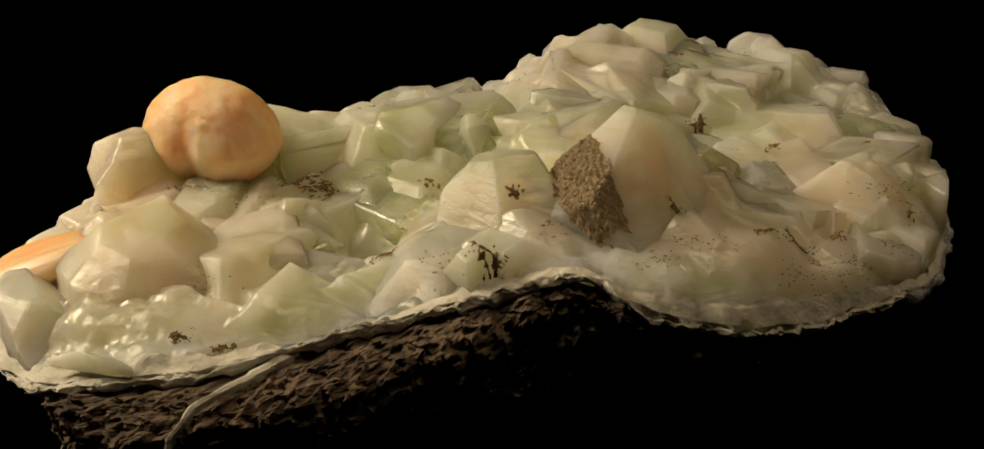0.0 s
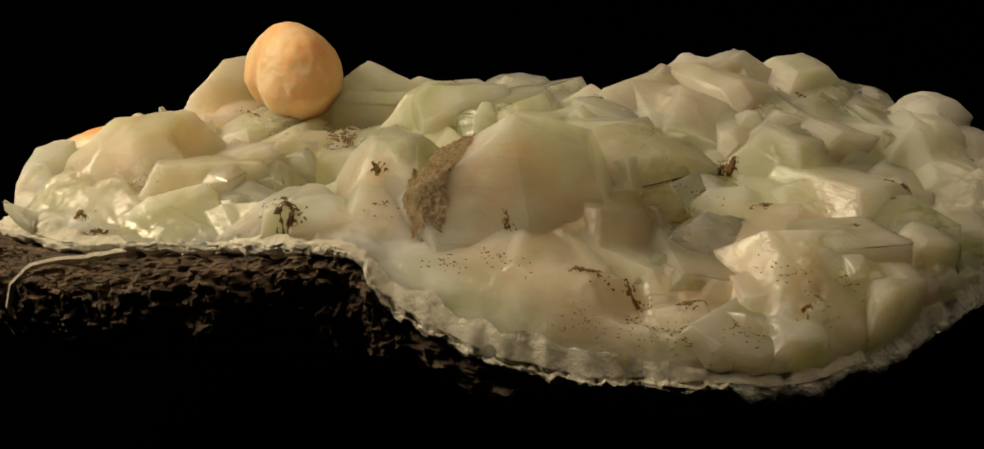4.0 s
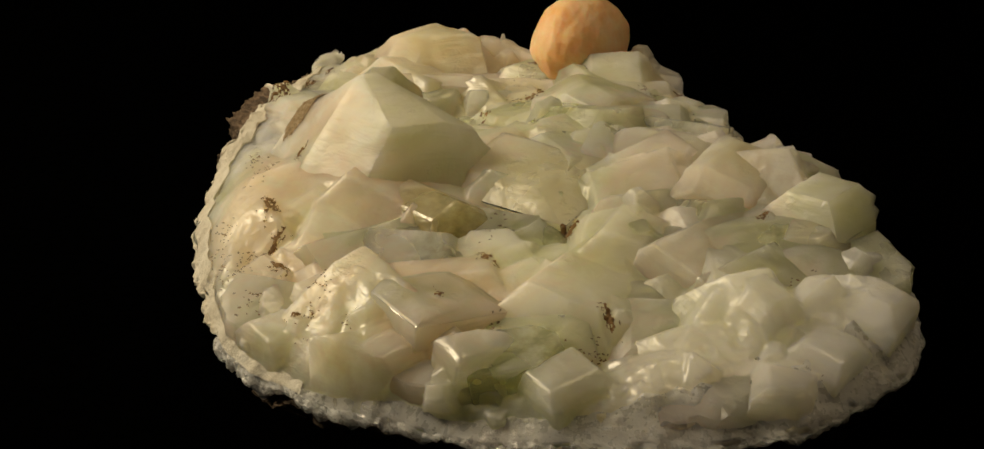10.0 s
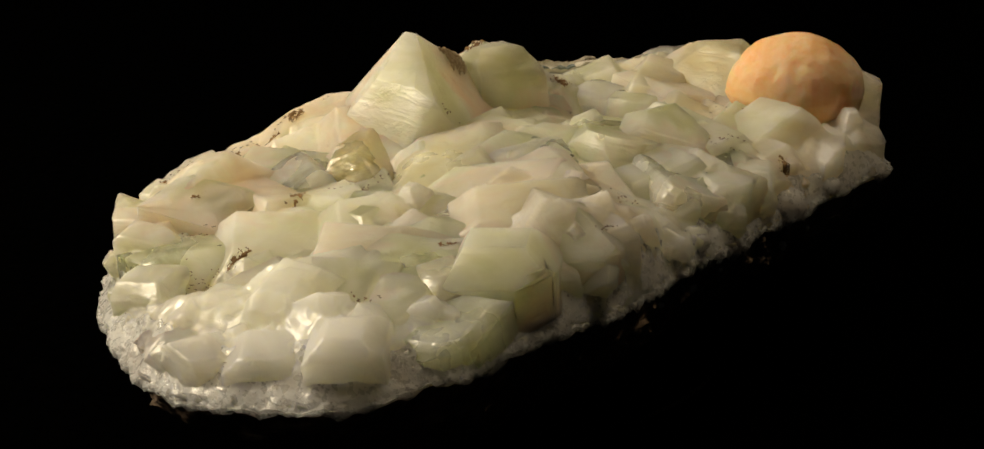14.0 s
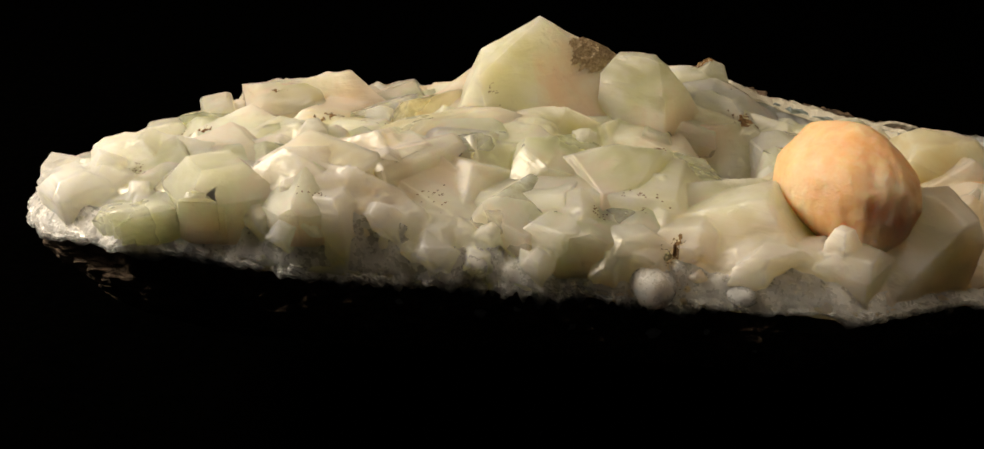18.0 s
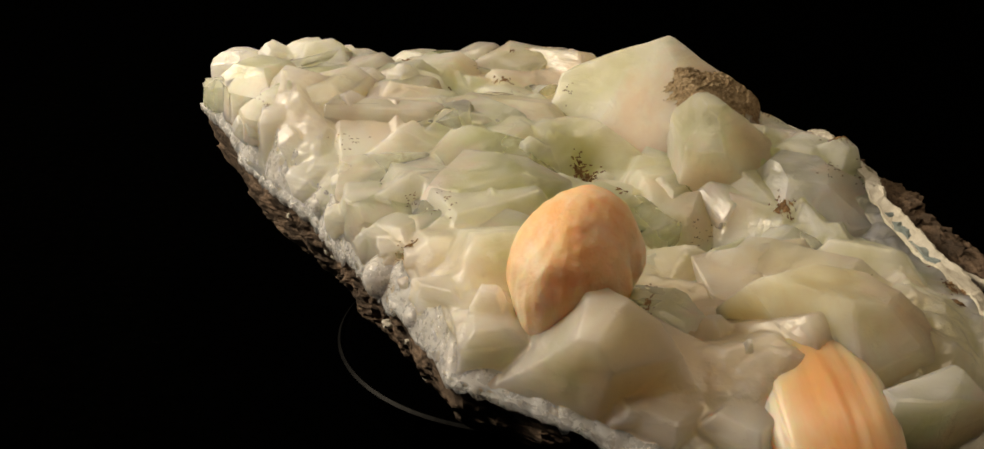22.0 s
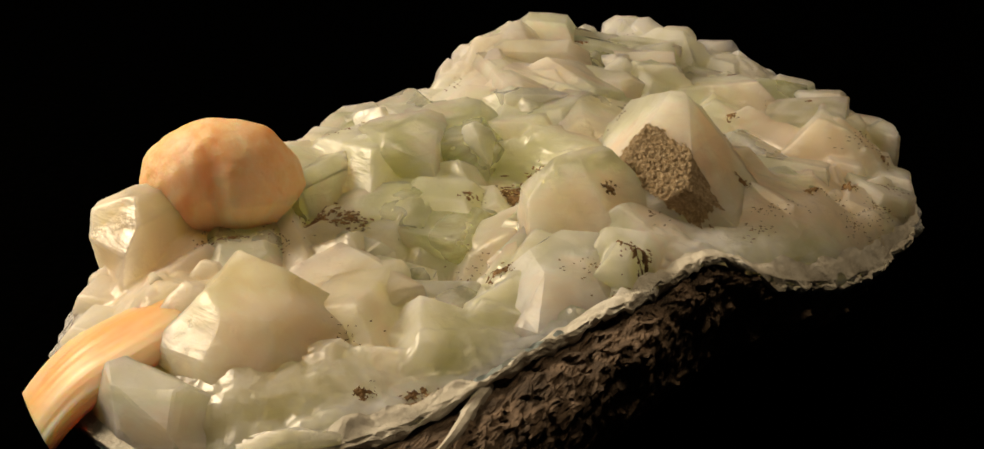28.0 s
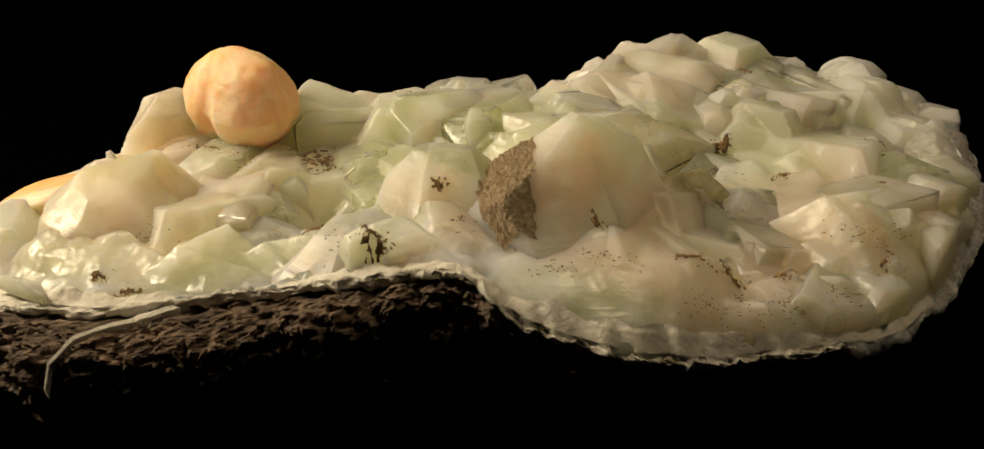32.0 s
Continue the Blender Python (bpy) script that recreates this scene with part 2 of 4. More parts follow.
def rim_at(a):
    """The rim's radius and height at the angle a round the origin."""
    best = None
    for i in range(len(RIM)):
        p, q = RIM[i], RIM[(i + 1) % len(RIM)]
        d = (math.cos(a), math.sin(a))
        ex, ey = q[0] - p[0], q[1] - p[1]
        den = d[0] * ey - d[1] * ex
        if abs(den) < 1e-9:
            continue
        r = (p[0] * ey - p[1] * ex) / den
        s = (p[0] * d[1] - p[1] * d[0]) / den
        if r > 0 and -1e-6 <= s <= 1 + 1e-6 and (best is None or r > best[0]):
            best = (r, p[2] + s * (q[2] - p[2]))
    r, z = best
    c, s = math.cos(a), math.sin(a)
    r += 1.2 * noise.noise((c * 9, s * 9, 1.0)) + 0.5 * noise.noise((c * 26, s * 26, 2.0))
    z += 1.0 * noise.noise((c * 11, s * 11, 5.0)) + 0.4 * noise.noise((c * 30, s * 30, 6.0))
    return r, z


RIM_N = 360
RING = [rim_at(2 * math.pi * i / RIM_N) for i in range(RIM_N)]


def rough(p, size, amount):
    return amount * (noise.noise(p * (1 / size)) + 0.5 * noise.noise(p * (2.3 / size)) + 0.3 * noise.noise(p * (5.1 / size)) + 0.18 * noise.noise(p * (11 / size)))


def rock():
    """The basalt under the plate; it slopes inwards below the rind."""
    bm = bmesh.new()
    levels = [(0.98, -1.2), (0.985, -2.5), (0.975, -4.5), (0.955, -7), (0.92, -10), (0.87, -13), (0.8, -16), (0.7, -18.5), (0.55, -20.5), (0.35, -21.5)]
    rings = []
    steps = np.linspace(0, len(levels) - 1, 46)
    for f, dz in zip(np.interp(steps, range(len(levels)), [q[0] for q in levels]), np.interp(steps, range(len(levels)), [q[1] for q in levels])):
        row = []
        for i in range(RIM_N):
            a = 2 * math.pi * i / RIM_N
            r, zr = RING[i]
            x, y = r * f * math.cos(a), r * f * math.sin(a)
            z = zr * (1 + dz / 22) + dz
            q = Vector((x, y, z))
            d = rough(q, 11.0, min(3.4, -0.6 * dz)) + min(1.0, -0.25 * dz) * (1.3 * noise.noise(q * 0.3) + 0.8 * noise.noise(q * 0.7) + 0.5 * noise.noise(q * 1.5))
            row.append(bm.verts.new(((x + d * math.cos(a)) * MM, (y + d * math.sin(a)) * MM, (z + 0.4 * d) * MM)))
        rings.append(row)
    for p, q in zip(rings, rings[1:]):
        for i in range(RIM_N):
            j = (i + 1) % RIM_N
            bm.faces.new((p[j], p[i], q[i], q[j]))
    bm.faces.new(list(reversed(rings[-1])))
    core = bm.verts.new((0, 0, -14 * MM))
    for i in range(RIM_N):
        bm.faces.new((rings[0][i], rings[0][(i + 1) % RIM_N], core))
    return part("matrix", bm, ROCK, specimen, "rough dark brown basalt")


rock()


# how far the lump stands out beyond the rim, by the angle round the plate
BULGE = [(-70, 1), (-80, 3), (-90, 6), (-100, 11), (-108, 16.5), (-116, 20), (-124, 16.5), (-131, 9), (-136, 1)]


def lump_point(a, o, dz):
    """A point of the lump's skin: o from the rim (0) to its outermost face (1), dz below the rim."""
    t = (-70 - a) / 66
    r, z = rim_at(radians(a))
    out = float(np.interp(-a, [-q[0] for q in BULGE], [q[1] for q in BULGE]))
    deep = 0.12 + 0.88 * min(1.0, t * 4.5, (1 - t) * 8) ** 0.7
    x = r - 2.0 + (o * out if o > 0 else o)
    p = Vector((x * math.cos(radians(a)), x * math.sin(radians(a)), z - 1.5 + dz * deep))
    d = rough(p, 9.0, 2.0 if o > 0.1 else 0.6) + (1.1 * noise.noise(p * 0.45) + 0.9 * noise.noise(p * 0.85) + 0.55 * noise.noise(p * 1.7) if o > 0.1 else 0)
    e = 0.9 * noise.noise(p * 0.6 + Vector((9, 9, 9))) if o > 0.1 else 0
    return p + Vector((math.cos(radians(a)) * d - e * math.sin(radians(a)), math.sin(radians(a)) * d + e * math.cos(radians(a)), 0.5 * d + e))


def chunk():
    """The thick lump of basalt that stands out under the front edge: a rough steep face, cut away below."""
    bm = bmesh.new()
    S, sub = 200, 8
    prof = [(-12, -3), (-4, 0), (0, -0.5), (0.5, -1.0), (0.85, -2), (1.0, -4.5), (0.95, -13), (0.74, -19), (0.4, -22), (0.0, -24.5), (-0.5, -26), (-14, -27)]
    rows = []
    for i in range(S + 1):
        a = -70 - 66 * max(0.001, min(0.999, i / S))
        row = []
        for (u, du), (v, dv) in zip(prof, prof[1:]):
            for k in range(sub):
                f = k / sub
                row.append(bm.verts.new(lump_point(a, u + (v - u) * f, du + (dv - du) * f) * MM))
        rows.append(row)
    K = len(rows[0])
    for p, q in zip(rows, rows[1:]):
        for k in range(K):
            m = (k + 1) % K
            bm.faces.new((p[k], p[m], q[m], q[k]))
    bm.faces.new(rows[0])
    bm.faces.new(list(reversed(rows[-1])))
    bmesh.ops.recalc_face_normals(bm, faces=bm.faces[:])
    return part("basalt_lump", bm, ROCK, specimen, "thick lump of rough brown basalt")


chunk()
RNG = random.Random(7)
GROWN = []
FUSED = ([], [])  # crystals grown into one mass


def keep_inside(v):
    """Crystals near the edge stop short of the rim and do not hang below it."""
    r = math.hypot(v.x, v.y) / MM
    rr, zr = RING[int((math.atan2(v.y, v.x) % (2 * math.pi)) / (2 * math.pi) * RIM_N) % RIM_N]
    if r > rr * 0.75:
        v.z = max(v.z, (zr - (1.0 if r > rr * 0.9 else 4.0)) * MM)
        k = min(1.0, rr * 0.985 / r)
        v.x, v.y = v.x * k, v.y * k
    return v


def weather(bm, where, amount):
    """Growth steps and dents, so that no face of a crystal is quite flat. Works in metres, in the crystal's own space."""
    bmesh.ops.triangulate(bm, faces=bm.faces[:])
    for size in (5.0, 2.6):
        long = [e for e in bm.edges if e.calc_length() > size * MM]
        if long:
            bmesh.ops.subdivide_edges(bm, edges=long, cuts=1 + int(size > 4), use_grid_fill=True)
    bm.normal_update()
    moved = []
    for v in bm.verts:
        p = (where @ v.co) / MM
        d = 0.55 * noise.noise(p * 0.16) + 0.3 * noise.noise(p * 0.4) + 0.14 * noise.noise(p * 1.0)
        moved.append(v.co + v.normal * d * amount * MM)
    for v, q in zip(bm.verts, moved):
        v.co = q
    for f in bm.faces:
        f.smooth = True


def cut_plane(bm, co, no):
    g = bm.verts[:] + bm.edges[:] + bm.faces[:]
    r = bmesh.ops.bisect_plane(bm, geom=g, plane_co=co, plane_no=no, clear_outer=True)
    e = [q for q in r["geom_cut"] if isinstance(q, bmesh.types.BMEdge)]
    if len(e) > 2:
        bmesh.ops.edgeloop_fill(bm, edges=e)


def crystal(x, y, z, w, d, h, rx=0, ry=0, rz=0, tip=0.5, cut=0.35, tone="", chips=True):
    """A tetragonal crystal whose top is at (x, y, z) mm: prism w by d, height h, part of it a pyramid that is cut off flat; a few corners are broken."""
    GROWN.append((x, y, z))
    bm = bmesh.new()
    bmesh.ops.create_cube(bm, size=1.0)
    for v in bm.verts:
        v.co = Vector((v.co.x * w, v.co.y * d, (v.co.z - 0.5) * h))
    t = h * tip
    for k in range(4):
        c, s = (1, 0, -1, 0)[k], (0, 1, 0, -1)[k]
        half = (w if c else d) / 2
        u = cut * RNG.uniform(0.75, 1.25) if chips else cut
        cut_plane(bm, Vector((c * half * u, s * half * u, 0)), Vector((c * t, s * t, half * (1 - u))).normalized())
    for k in range(4 if chips else 0):
        c, s = (1, -1, -1, 1)[k], (1, 1, -1, -1)[k]
        if RNG.random() < 0.45:
            g = RNG.uniform(0.78, 0.98)
            n = Vector((c / w, s / d, RNG.uniform(0.0, 1.3) / h)).normalized()
            cut_plane(bm, Vector((c * w / 2 * g, s * d / 2 * g, -h * RNG.uniform(0.15, 0.4))), n)
    if w > 17 and chips:
        for k in range(RNG.randrange(3)):
            an = math.pi / 4 + k * math.pi / 2 + RNG.uniform(-0.35, 0.35)
            c, s = math.cos(an), math.sin(an)
            cut_plane(bm, Vector((c * w, s * d, 0)) * 0.5 * RNG.uniform(0.5, 0.8) + Vector((0, 0, -h * RNG.uniform(0.08, 0.2))), Vector((c, s, RNG.uniform(0.7, 1.4))).normalized())
    for v in bm.verts:
        v.co *= MM
    bmesh.ops.recalc_face_normals(bm, faces=bm.faces[:])
    bmesh.ops.bevel(bm, geom=bm.edges[:], offset=min(0.3, 0.02 * w) * MM, segments=1, affect="EDGES", clamp_overlap=True)
    where = pose(x * MM, y * MM, z * MM, rx, ry, rz)
    if tone == "fused":
        k = len(FUSED[0])
        bm.verts.index_update()
        FUSED[0].extend(keep_inside(where @ v.co) for v in bm.verts)
        FUSED[1].extend([k + v.index for v in f.verts] for f in bm.faces)
        bm.free()
        return None
    back = where.inverted()
    weather(bm, where, 0.6)
    for v in bm.verts:
        v.co = back @ keep_inside(where @ v.co)
    ob = part("crystal", bm, TONES.get(tone, PALE), specimen, TONE_WORDS.get(tone, ""))
    ob.data.set_sharp_from_angle(angle=radians(24))
    ob.matrix_basis = where
    return ob


def block(x, y, z, planes, tone="", deep=36, label=""):
    """A large single crystal with its highest point at (x, y, z): each face is given by azimuth, elevation and distance from that point."""
    GROWN.append((x + 3, y - 3, z - deep * 0.36))
    bm = bmesh.new()
    bmesh.ops.create_cube(bm, size=1.0)
    for v in bm.verts:
        v.co = Vector((v.co.x * 90, v.co.y * 90, (v.co.z - 0.5) * deep + 0.6))
    for az, el, dist in planes:
        n = Vector((math.cos(radians(az)) * math.cos(radians(el)), math.sin(radians(az)) * math.cos(radians(el)), math.sin(radians(el))))
        cut_plane(bm, n * dist, n)
    at = Vector((x, y, z)) * MM
    for v in bm.verts:
        v.co = keep_inside(v.co * MM + at) - at
    bmesh.ops.recalc_face_normals(bm, faces=bm.faces[:])
    bmesh.ops.bevel(bm, geom=bm.edges[:], offset=0.35 * MM, segments=1, affect="EDGES", clamp_overlap=True)
    if tone == "fused":
        k = len(FUSED[0])
        bm.verts.index_update()
        FUSED[0].extend(v.co + at for v in bm.verts)
        FUSED[1].extend([k + v.index for v in f.verts] for f in bm.faces)
        bm.free()
        return None
    weather(bm, Matrix.Translation(at), 0.8)
    ob = part("crystal", bm, TONES.get(tone, PALE), specimen, label)
    ob.data.set_sharp_from_angle(angle=radians(20))
    ob.location = (x * MM, y * MM, z * MM)
    return ob


# the great crystal, a blunt roof-shaped block
block(18, -29.5, 34.6, [(154, 39, 0.5), (-18, 40, 2.4), (70, 67, 0.7), (72, 8, 21), (222, 56, 0.6), (-55, 40, 3.2), (205, 46, 9.0), (-40, 66, 2.0), (-18, 4, 24), (250, 4, 22), (154, 6, 23), (112, 34, 11.5), (34, 62, 0.6), (34, 25, 10.0)], "dull", 36, "large pale green roof-shaped crystal")
# the second crystal, beside the brown druse, and the white one below it
block(-8, -40.5, 27.5, [(229, 36, 0.6), (288, 50, 1.0), (168, 40, 2.6), (98, 40, 3.0), (95, 8, 8), (10, 30, 8.0), (330, 52, 6.5), (205, 64, 0.4), (229, 6, 13), (286, 5, 14.5), (168, 4, 9), (20, 4, 12)], "", 26, "pale crystal with a broad sloping face")
block(-16, -57, 17.5, [(200, 70, 0.5), (186, 46, 3.4), (238, 46, 3.2), (292, 48, 3.4), (345, 46, 4.5), (120, 40, 4.5), (60, 44, 5.0), (262, 20, 11.5), (215, 20, 12.0), (250, 5, 15), (205, 4, 16), (165, 6, 15), (310, 6, 12)], "grey", 20, "milky white domed crystal")
# the pink dome at the front corner, the corner crystal, and those round the ball
block(-74, -51.5, 18.0, [(265, 76, 0.5), (250, 50, 4.6), (300, 46, 5.2), (205, 48, 5.0), (150, 47, 4.6), (30, 44, 5.5), (345, 54, 3.6), (280, 24, 11.5), (230, 26, 11.5), (265, 6, 18), (310, 5, 18), (210, 5, 15), (20, 5, 16), (120, 5, 13)], "rose", 17, "large pinkish domed crystal")
block(-97.5, -66.5, 9.4, [(250, 72, 0.6), (300, 44, 4.6), (200, 42, 3.6), (160, 52, 4.0), (30, 50, 5.0), (275, 8, 15), (215, 6, 13), (330, 8, 15), (30, 12, 14), (110, 15, 11)], "dull", 12, "milky corner crystal")
block(-88, -8, 21.0, [(170, 68, 0.5), (98, 42, 0.8), (215, 24, 8), (125, 20, 7.5), (305, 12, 8), (35, 5, 8), (215, 46, 3), (170, 36, 5), (305, 45, 4)], "fused", 18)
block(-82, -15, 12.0, [(240, 74, 0.5), (225, 54, 2.0), (280, 52, 2.4), (170, 50, 2.6), (330, 52, 2.6), (250, 27, 7.0), (200, 24, 7.5), (200, 5, 13), (235, 5, 12.5), (290, 5, 11), (20, 5, 12), (110, 5, 12)], "fused", 14)
block(-70, -23, 12.0, [(250, 68, 0.5), (235, 38, 3.4), (290, 36, 3.4), (180, 44, 3.4), (340, 42, 3.4), (215, 5, 12), (265, 8, 11), (310, 5, 12), (20, 5, 11), (110, 5, 11)], "green", 14, "greenish crystal under the ball")
# single crystals that stand out of the mass
crystal(14.8, 56.5, 26.2, 19.5, 19.5, 14.4, 3, 4, -22, 0.55, 0.12, "dull")
crystal(30.7, 65.0, 25.5, 19.6, 19.6, 14.5, 2, 4, -27, 0.42, 0.48, "dull")
crystal(41.2, 63.9, 21.1, 19.0, 21.1, 15.6, 5, 10, -1, 0.42, 0.35, "pink")
crystal(-15.4, 20.5, 17.9, 23.8, 34.0, 24.0, 3, 7, 14, 0.30, 0.62, "dull")
crystal(14.0, 31.8, 21.4, 22.6, 28.2, 20.8, 2, 20, -5, 0.10, 0.72, "pink")
crystal(47.6, 33.4, 20.3, 34.6, 34.6, 24.0, 8, 8, 35, 0.60, 0.12)
crystal(64.4, 36.1, 13.1, 20.1, 28.7, 21.2, 0, 15, -9, 0.14, 0.55)
crystal(56.6, -5.6, 11.2, 22.7, 28.3, 20.9, 3, 20, 2, 0.14, 0.90, "white")
crystal(55.5, -27.6, 10.0, 24.2, 26.8, 19.8, 8, 21, 6, 0.30, 0.45)
crystal(76.3, -4.7, 11.2, 17.9, 22.4, 16.6, -6, 21, -30, 0.30, 0.45)
crystal(41.5, 3.3, 11.8, 15.6, 19.5, 14.4, 2, 20, -3, 0.10, 0.84)
crystal(38.0, -13.5, 16.6, 17.9, 29.9, 22.1, -4, 20, -28, 0.30, 0.45, "brown")
crystal(37.0, -42.5, 15.5, 17.0, 24.0, 18.0, 3, 24, 0, 0.20, 0.75, "fused")
crystal(73.1, -28.3, 6.9, 16.0, 26.7, 19.7, 0, 18, -3, 0.20, 0.72)
crystal(85.2, 16.1, 9.1, 17.1, 34.0, 24.0, 1, 15, 2, 0.14, 0.84, "green")
crystal(47.3, 54.4, 19.4, 24.6, 30.7, 22.7, 4, 14, 28, 0.14, 0.55)
crystal(70.3, 47.3, 12.6, 23.7, 33.8, 24.0, 0, 15, 11, 0.20, 0.55)
crystal(45.5, 74.4, 17.1, 18.4, 18.4, 13.6, 7, 13, 39, 0.14, 0.72, "green")
crystal(53.5, -15.7, 11.3, 19.9, 28.4, 21.0, 3, 15, 48, 0.20, 0.90)
crystal(46.4, 15.5, 11.7, 23.7, 29.6, 21.9, 5, 14, 64, 0.20, 0.55)
crystal(35.6, 34.9, 19.6, 16.1, 23.1, 17.0, 0, 15, 41, 0.14, 0.55)
crystal(59.2, 59.6, 18.2, 16.2, 20.3, 14.9, 3, 18, 57, 0.10, 0.72)
crystal(49.4, 70.2, 18.3, 17.3, 21.6, 15.9, 3, 18, 49, 0.10, 0.55)
crystal(8.1, 21.4, 21.7, 13.9, 17.3, 12.8, 7, 13, 92, 0.10, 0.55, "white")
crystal(47.3, 47.9, 19.4, 15.0, 25.0, 18.4, 0, 15, 63, 0.14, 0.84, "pink")
crystal(21.3, 49.5, 24.6, 18.7, 26.7, 19.7, 3, 15, 77, 0.14, 0.55, "pink")
crystal(10.8, 40.1, 21.8, 17.0, 18.9, 13.9, 10, 11, 166, 0.50, 0.15, "dull")
crystal(-30.8, 9.9, 21.3, 23.5, 23.5, 17.3, 5, 14, 148, 0.20, 0.72)
crystal(5.2, 11.4, 20.1, 19.0, 31.6, 23.3, 0, 12, 130, 0.10, 0.72, "green")
crystal(73.6, 3.3, 15.2, 19.5, 19.5, 14.4, 1, 8, 141, 0.10, 0.55)
crystal(-38.4, 26.0, 14.1, 13.4, 22.3, 16.5, -2, 20, 116, 0.10, 0.84, "white")
crystal(-51.4, 6.6, 15.9, 17.3, 24.8, 18.2, 3, 20, 131, 0.20, 0.84)
crystal(50.9, 3.4, 11.1, 18.4, 26.2, 19.4, 2, 12, 137, 0.10, 0.72)
crystal(-21.3, 30.4, 17.4, 15.4, 22.0, 16.2, 3, 18, 180, 0.20, 0.84, "white")
crystal(-43.1, 17.6, 15.4, 20.5, 25.6, 18.9, 3, 18, -166, 0.30, 0.45)
crystal(31.9, 44.6, 20.9, 19.2, 24.0, 17.7, 2, 12, -130, 0.30, 0.45)
crystal(-37.9, -10.5, 13.0, 15.1, 21.6, 15.9, 3, 15, -127, 0.10, 0.55)
crystal(-29.0, -20.5, 11.0, 15.0, 20.0, 16.0, 0, 15, -134, 0.14, 0.80)
crystal(-32.0, 28.2, 16.0, 18.3, 18.3, 13.5, 2, 12, -98, 0.14, 0.55)
crystal(68.7, -18.2, 8.6, 20.9, 29.9, 22.0, 3, 15, -94, 0.30, 0.45)
crystal(77.3, 20.5, 12.4, 22.0, 24.5, 18.0, 5, 11, -68, 0.10, 0.55)
crystal(61.9, 8.2, 9.3, 23.1, 28.8, 21.3, 2, 12, -73, 0.30, 0.45, "grey")
crystal(22.0, 5.5, 19.8, 24.4, 34.2, 22.0, 0, 14, -21, 0.14, 0.55, "pink")
crystal(80.0, 58.0, 12.5, 26.8, 31.7, 12.0, 4, 8, 26, 0.20, 0.55, "white")
crystal(-15.0, -31.0, 13.0, 14.0, 13.0, 14.0, 3, 12, -150, 0.35, 0.45)
crystal(-18.0, -43.0, 13.5, 13.0, 15.0, 14.0, 5, 18, -150, 0.20, 0.70, "white")
crystal(-15.0, 8.0, 20.8, 22.0, 26.0, 20.0, 4, 13, -150, 0.14, 0.84)
crystal(-57.0, -43.0, 11.5, 22.0, 25.0, 18.0, 3, 14, -165, 0.14, 0.82, "rose")
crystal(-52.7, -27.0, 10.0, 16.0, 15.0, 14.0, 3, 12, -150, 0.20, 0.70, "green")
crystal(-48.0, -40.5, 10.0, 15.0, 16.0, 14.0, 0, 12, -140, 0.14, 0.80)
crystal(-42.0, -53.0, 10.0, 20.0, 20.0, 14.0, 5, 14, -125, 0.30, 0.50, "white")
crystal(-89.0, -34.0, 14.5, 8.5, 5.0, 16.0, 4, -20, 8, 0.60, 0.12, "pink")
# crystals grown into the mass along the edge
crystal(-48.4, 18.9, 15.8, 13.0, 11.8, 10.3, 1, 10, 20, 0.24, 0.58, "fused")
crystal(-53.4, -18.7, 10.7, 14.5, 14.5, 10.8, 5, -4, 31, 0.28, 0.58, "fused")
crystal(-44.6, -10.1, 10.1, 19.9, 18.7, 15.0, 17, 8, 33, 0.26, 0.58, "fused")
crystal(-78.3, -86.7, 8.4, 13.0, 10.8, 4.0, -4, 2, 21, 0.57, 0.58, "fused")
crystal(68.1, 60.1, 20.7, 13.0, 10.8, 13.0, 1, 10, 50, 0.18, 0.58, "fused")
crystal(48.0, 3.2, 12.7, 16.4, 15.0, 12.3, 10, -4, 40, 0.17, 0.78, "fused")
crystal(67.1, 9.0, 10.4, 15.4, 15.4, 11.5, 8, -7, 60, 0.28, 0.58, "fused")
crystal(80.2, -6.3, 12.1, 13.0, 11.9, 10.9, 10, -4, 45, 0.23, 0.58, "fused")
crystal(80.1, -25.2, 6.9, 13.0, 13.0, 6.6, 9, 5, 46, 0.41, 0.58, "fused")
crystal(68.8, -20.5, 10.9, 13.0, 13.0, 10.6, 9, -5, 50, 0.26, 0.58, "fused")
crystal(63.1, -38.3, 7.6, 13.0, 11.3, 8.5, 18, -2, 51, 0.19, 0.78, "fused")
crystal(88.4, 30.1, 11.6, 13.0, 13.0, 8.0, 10, 4, 51, 0.34, 0.58, "fused")
crystal(91.8, -7.7, 12.1, 10.0, 10.0, 11.2, 4, 8, 41, 0.19, 0.58, "fused")
crystal(76.6, 47.6, 14.0, 13.0, 13.0, 8.2, 9, 6, 41, 0.33, 0.58, "fused")
crystal(62.3, 15.5, 10.3, 11.1, 11.1, 8.3, 11, 16, 94, 0.19, 0.78, "fused")
crystal(88.1, 14.7, 11.0, 13.0, 7.8, 8.8, 11, -2, 92, 0.19, 0.58, "fused")
crystal(-13.5, 41.9, 13.0, 13.0, 10.8, 7.7, 1, -0, 117, 0.57, 0.10, "fused")
crystal(49.9, -20.0, 10.4, 18.5, 12.8, 13.8, 13, 4, 152, 0.13, 0.78, "fused")
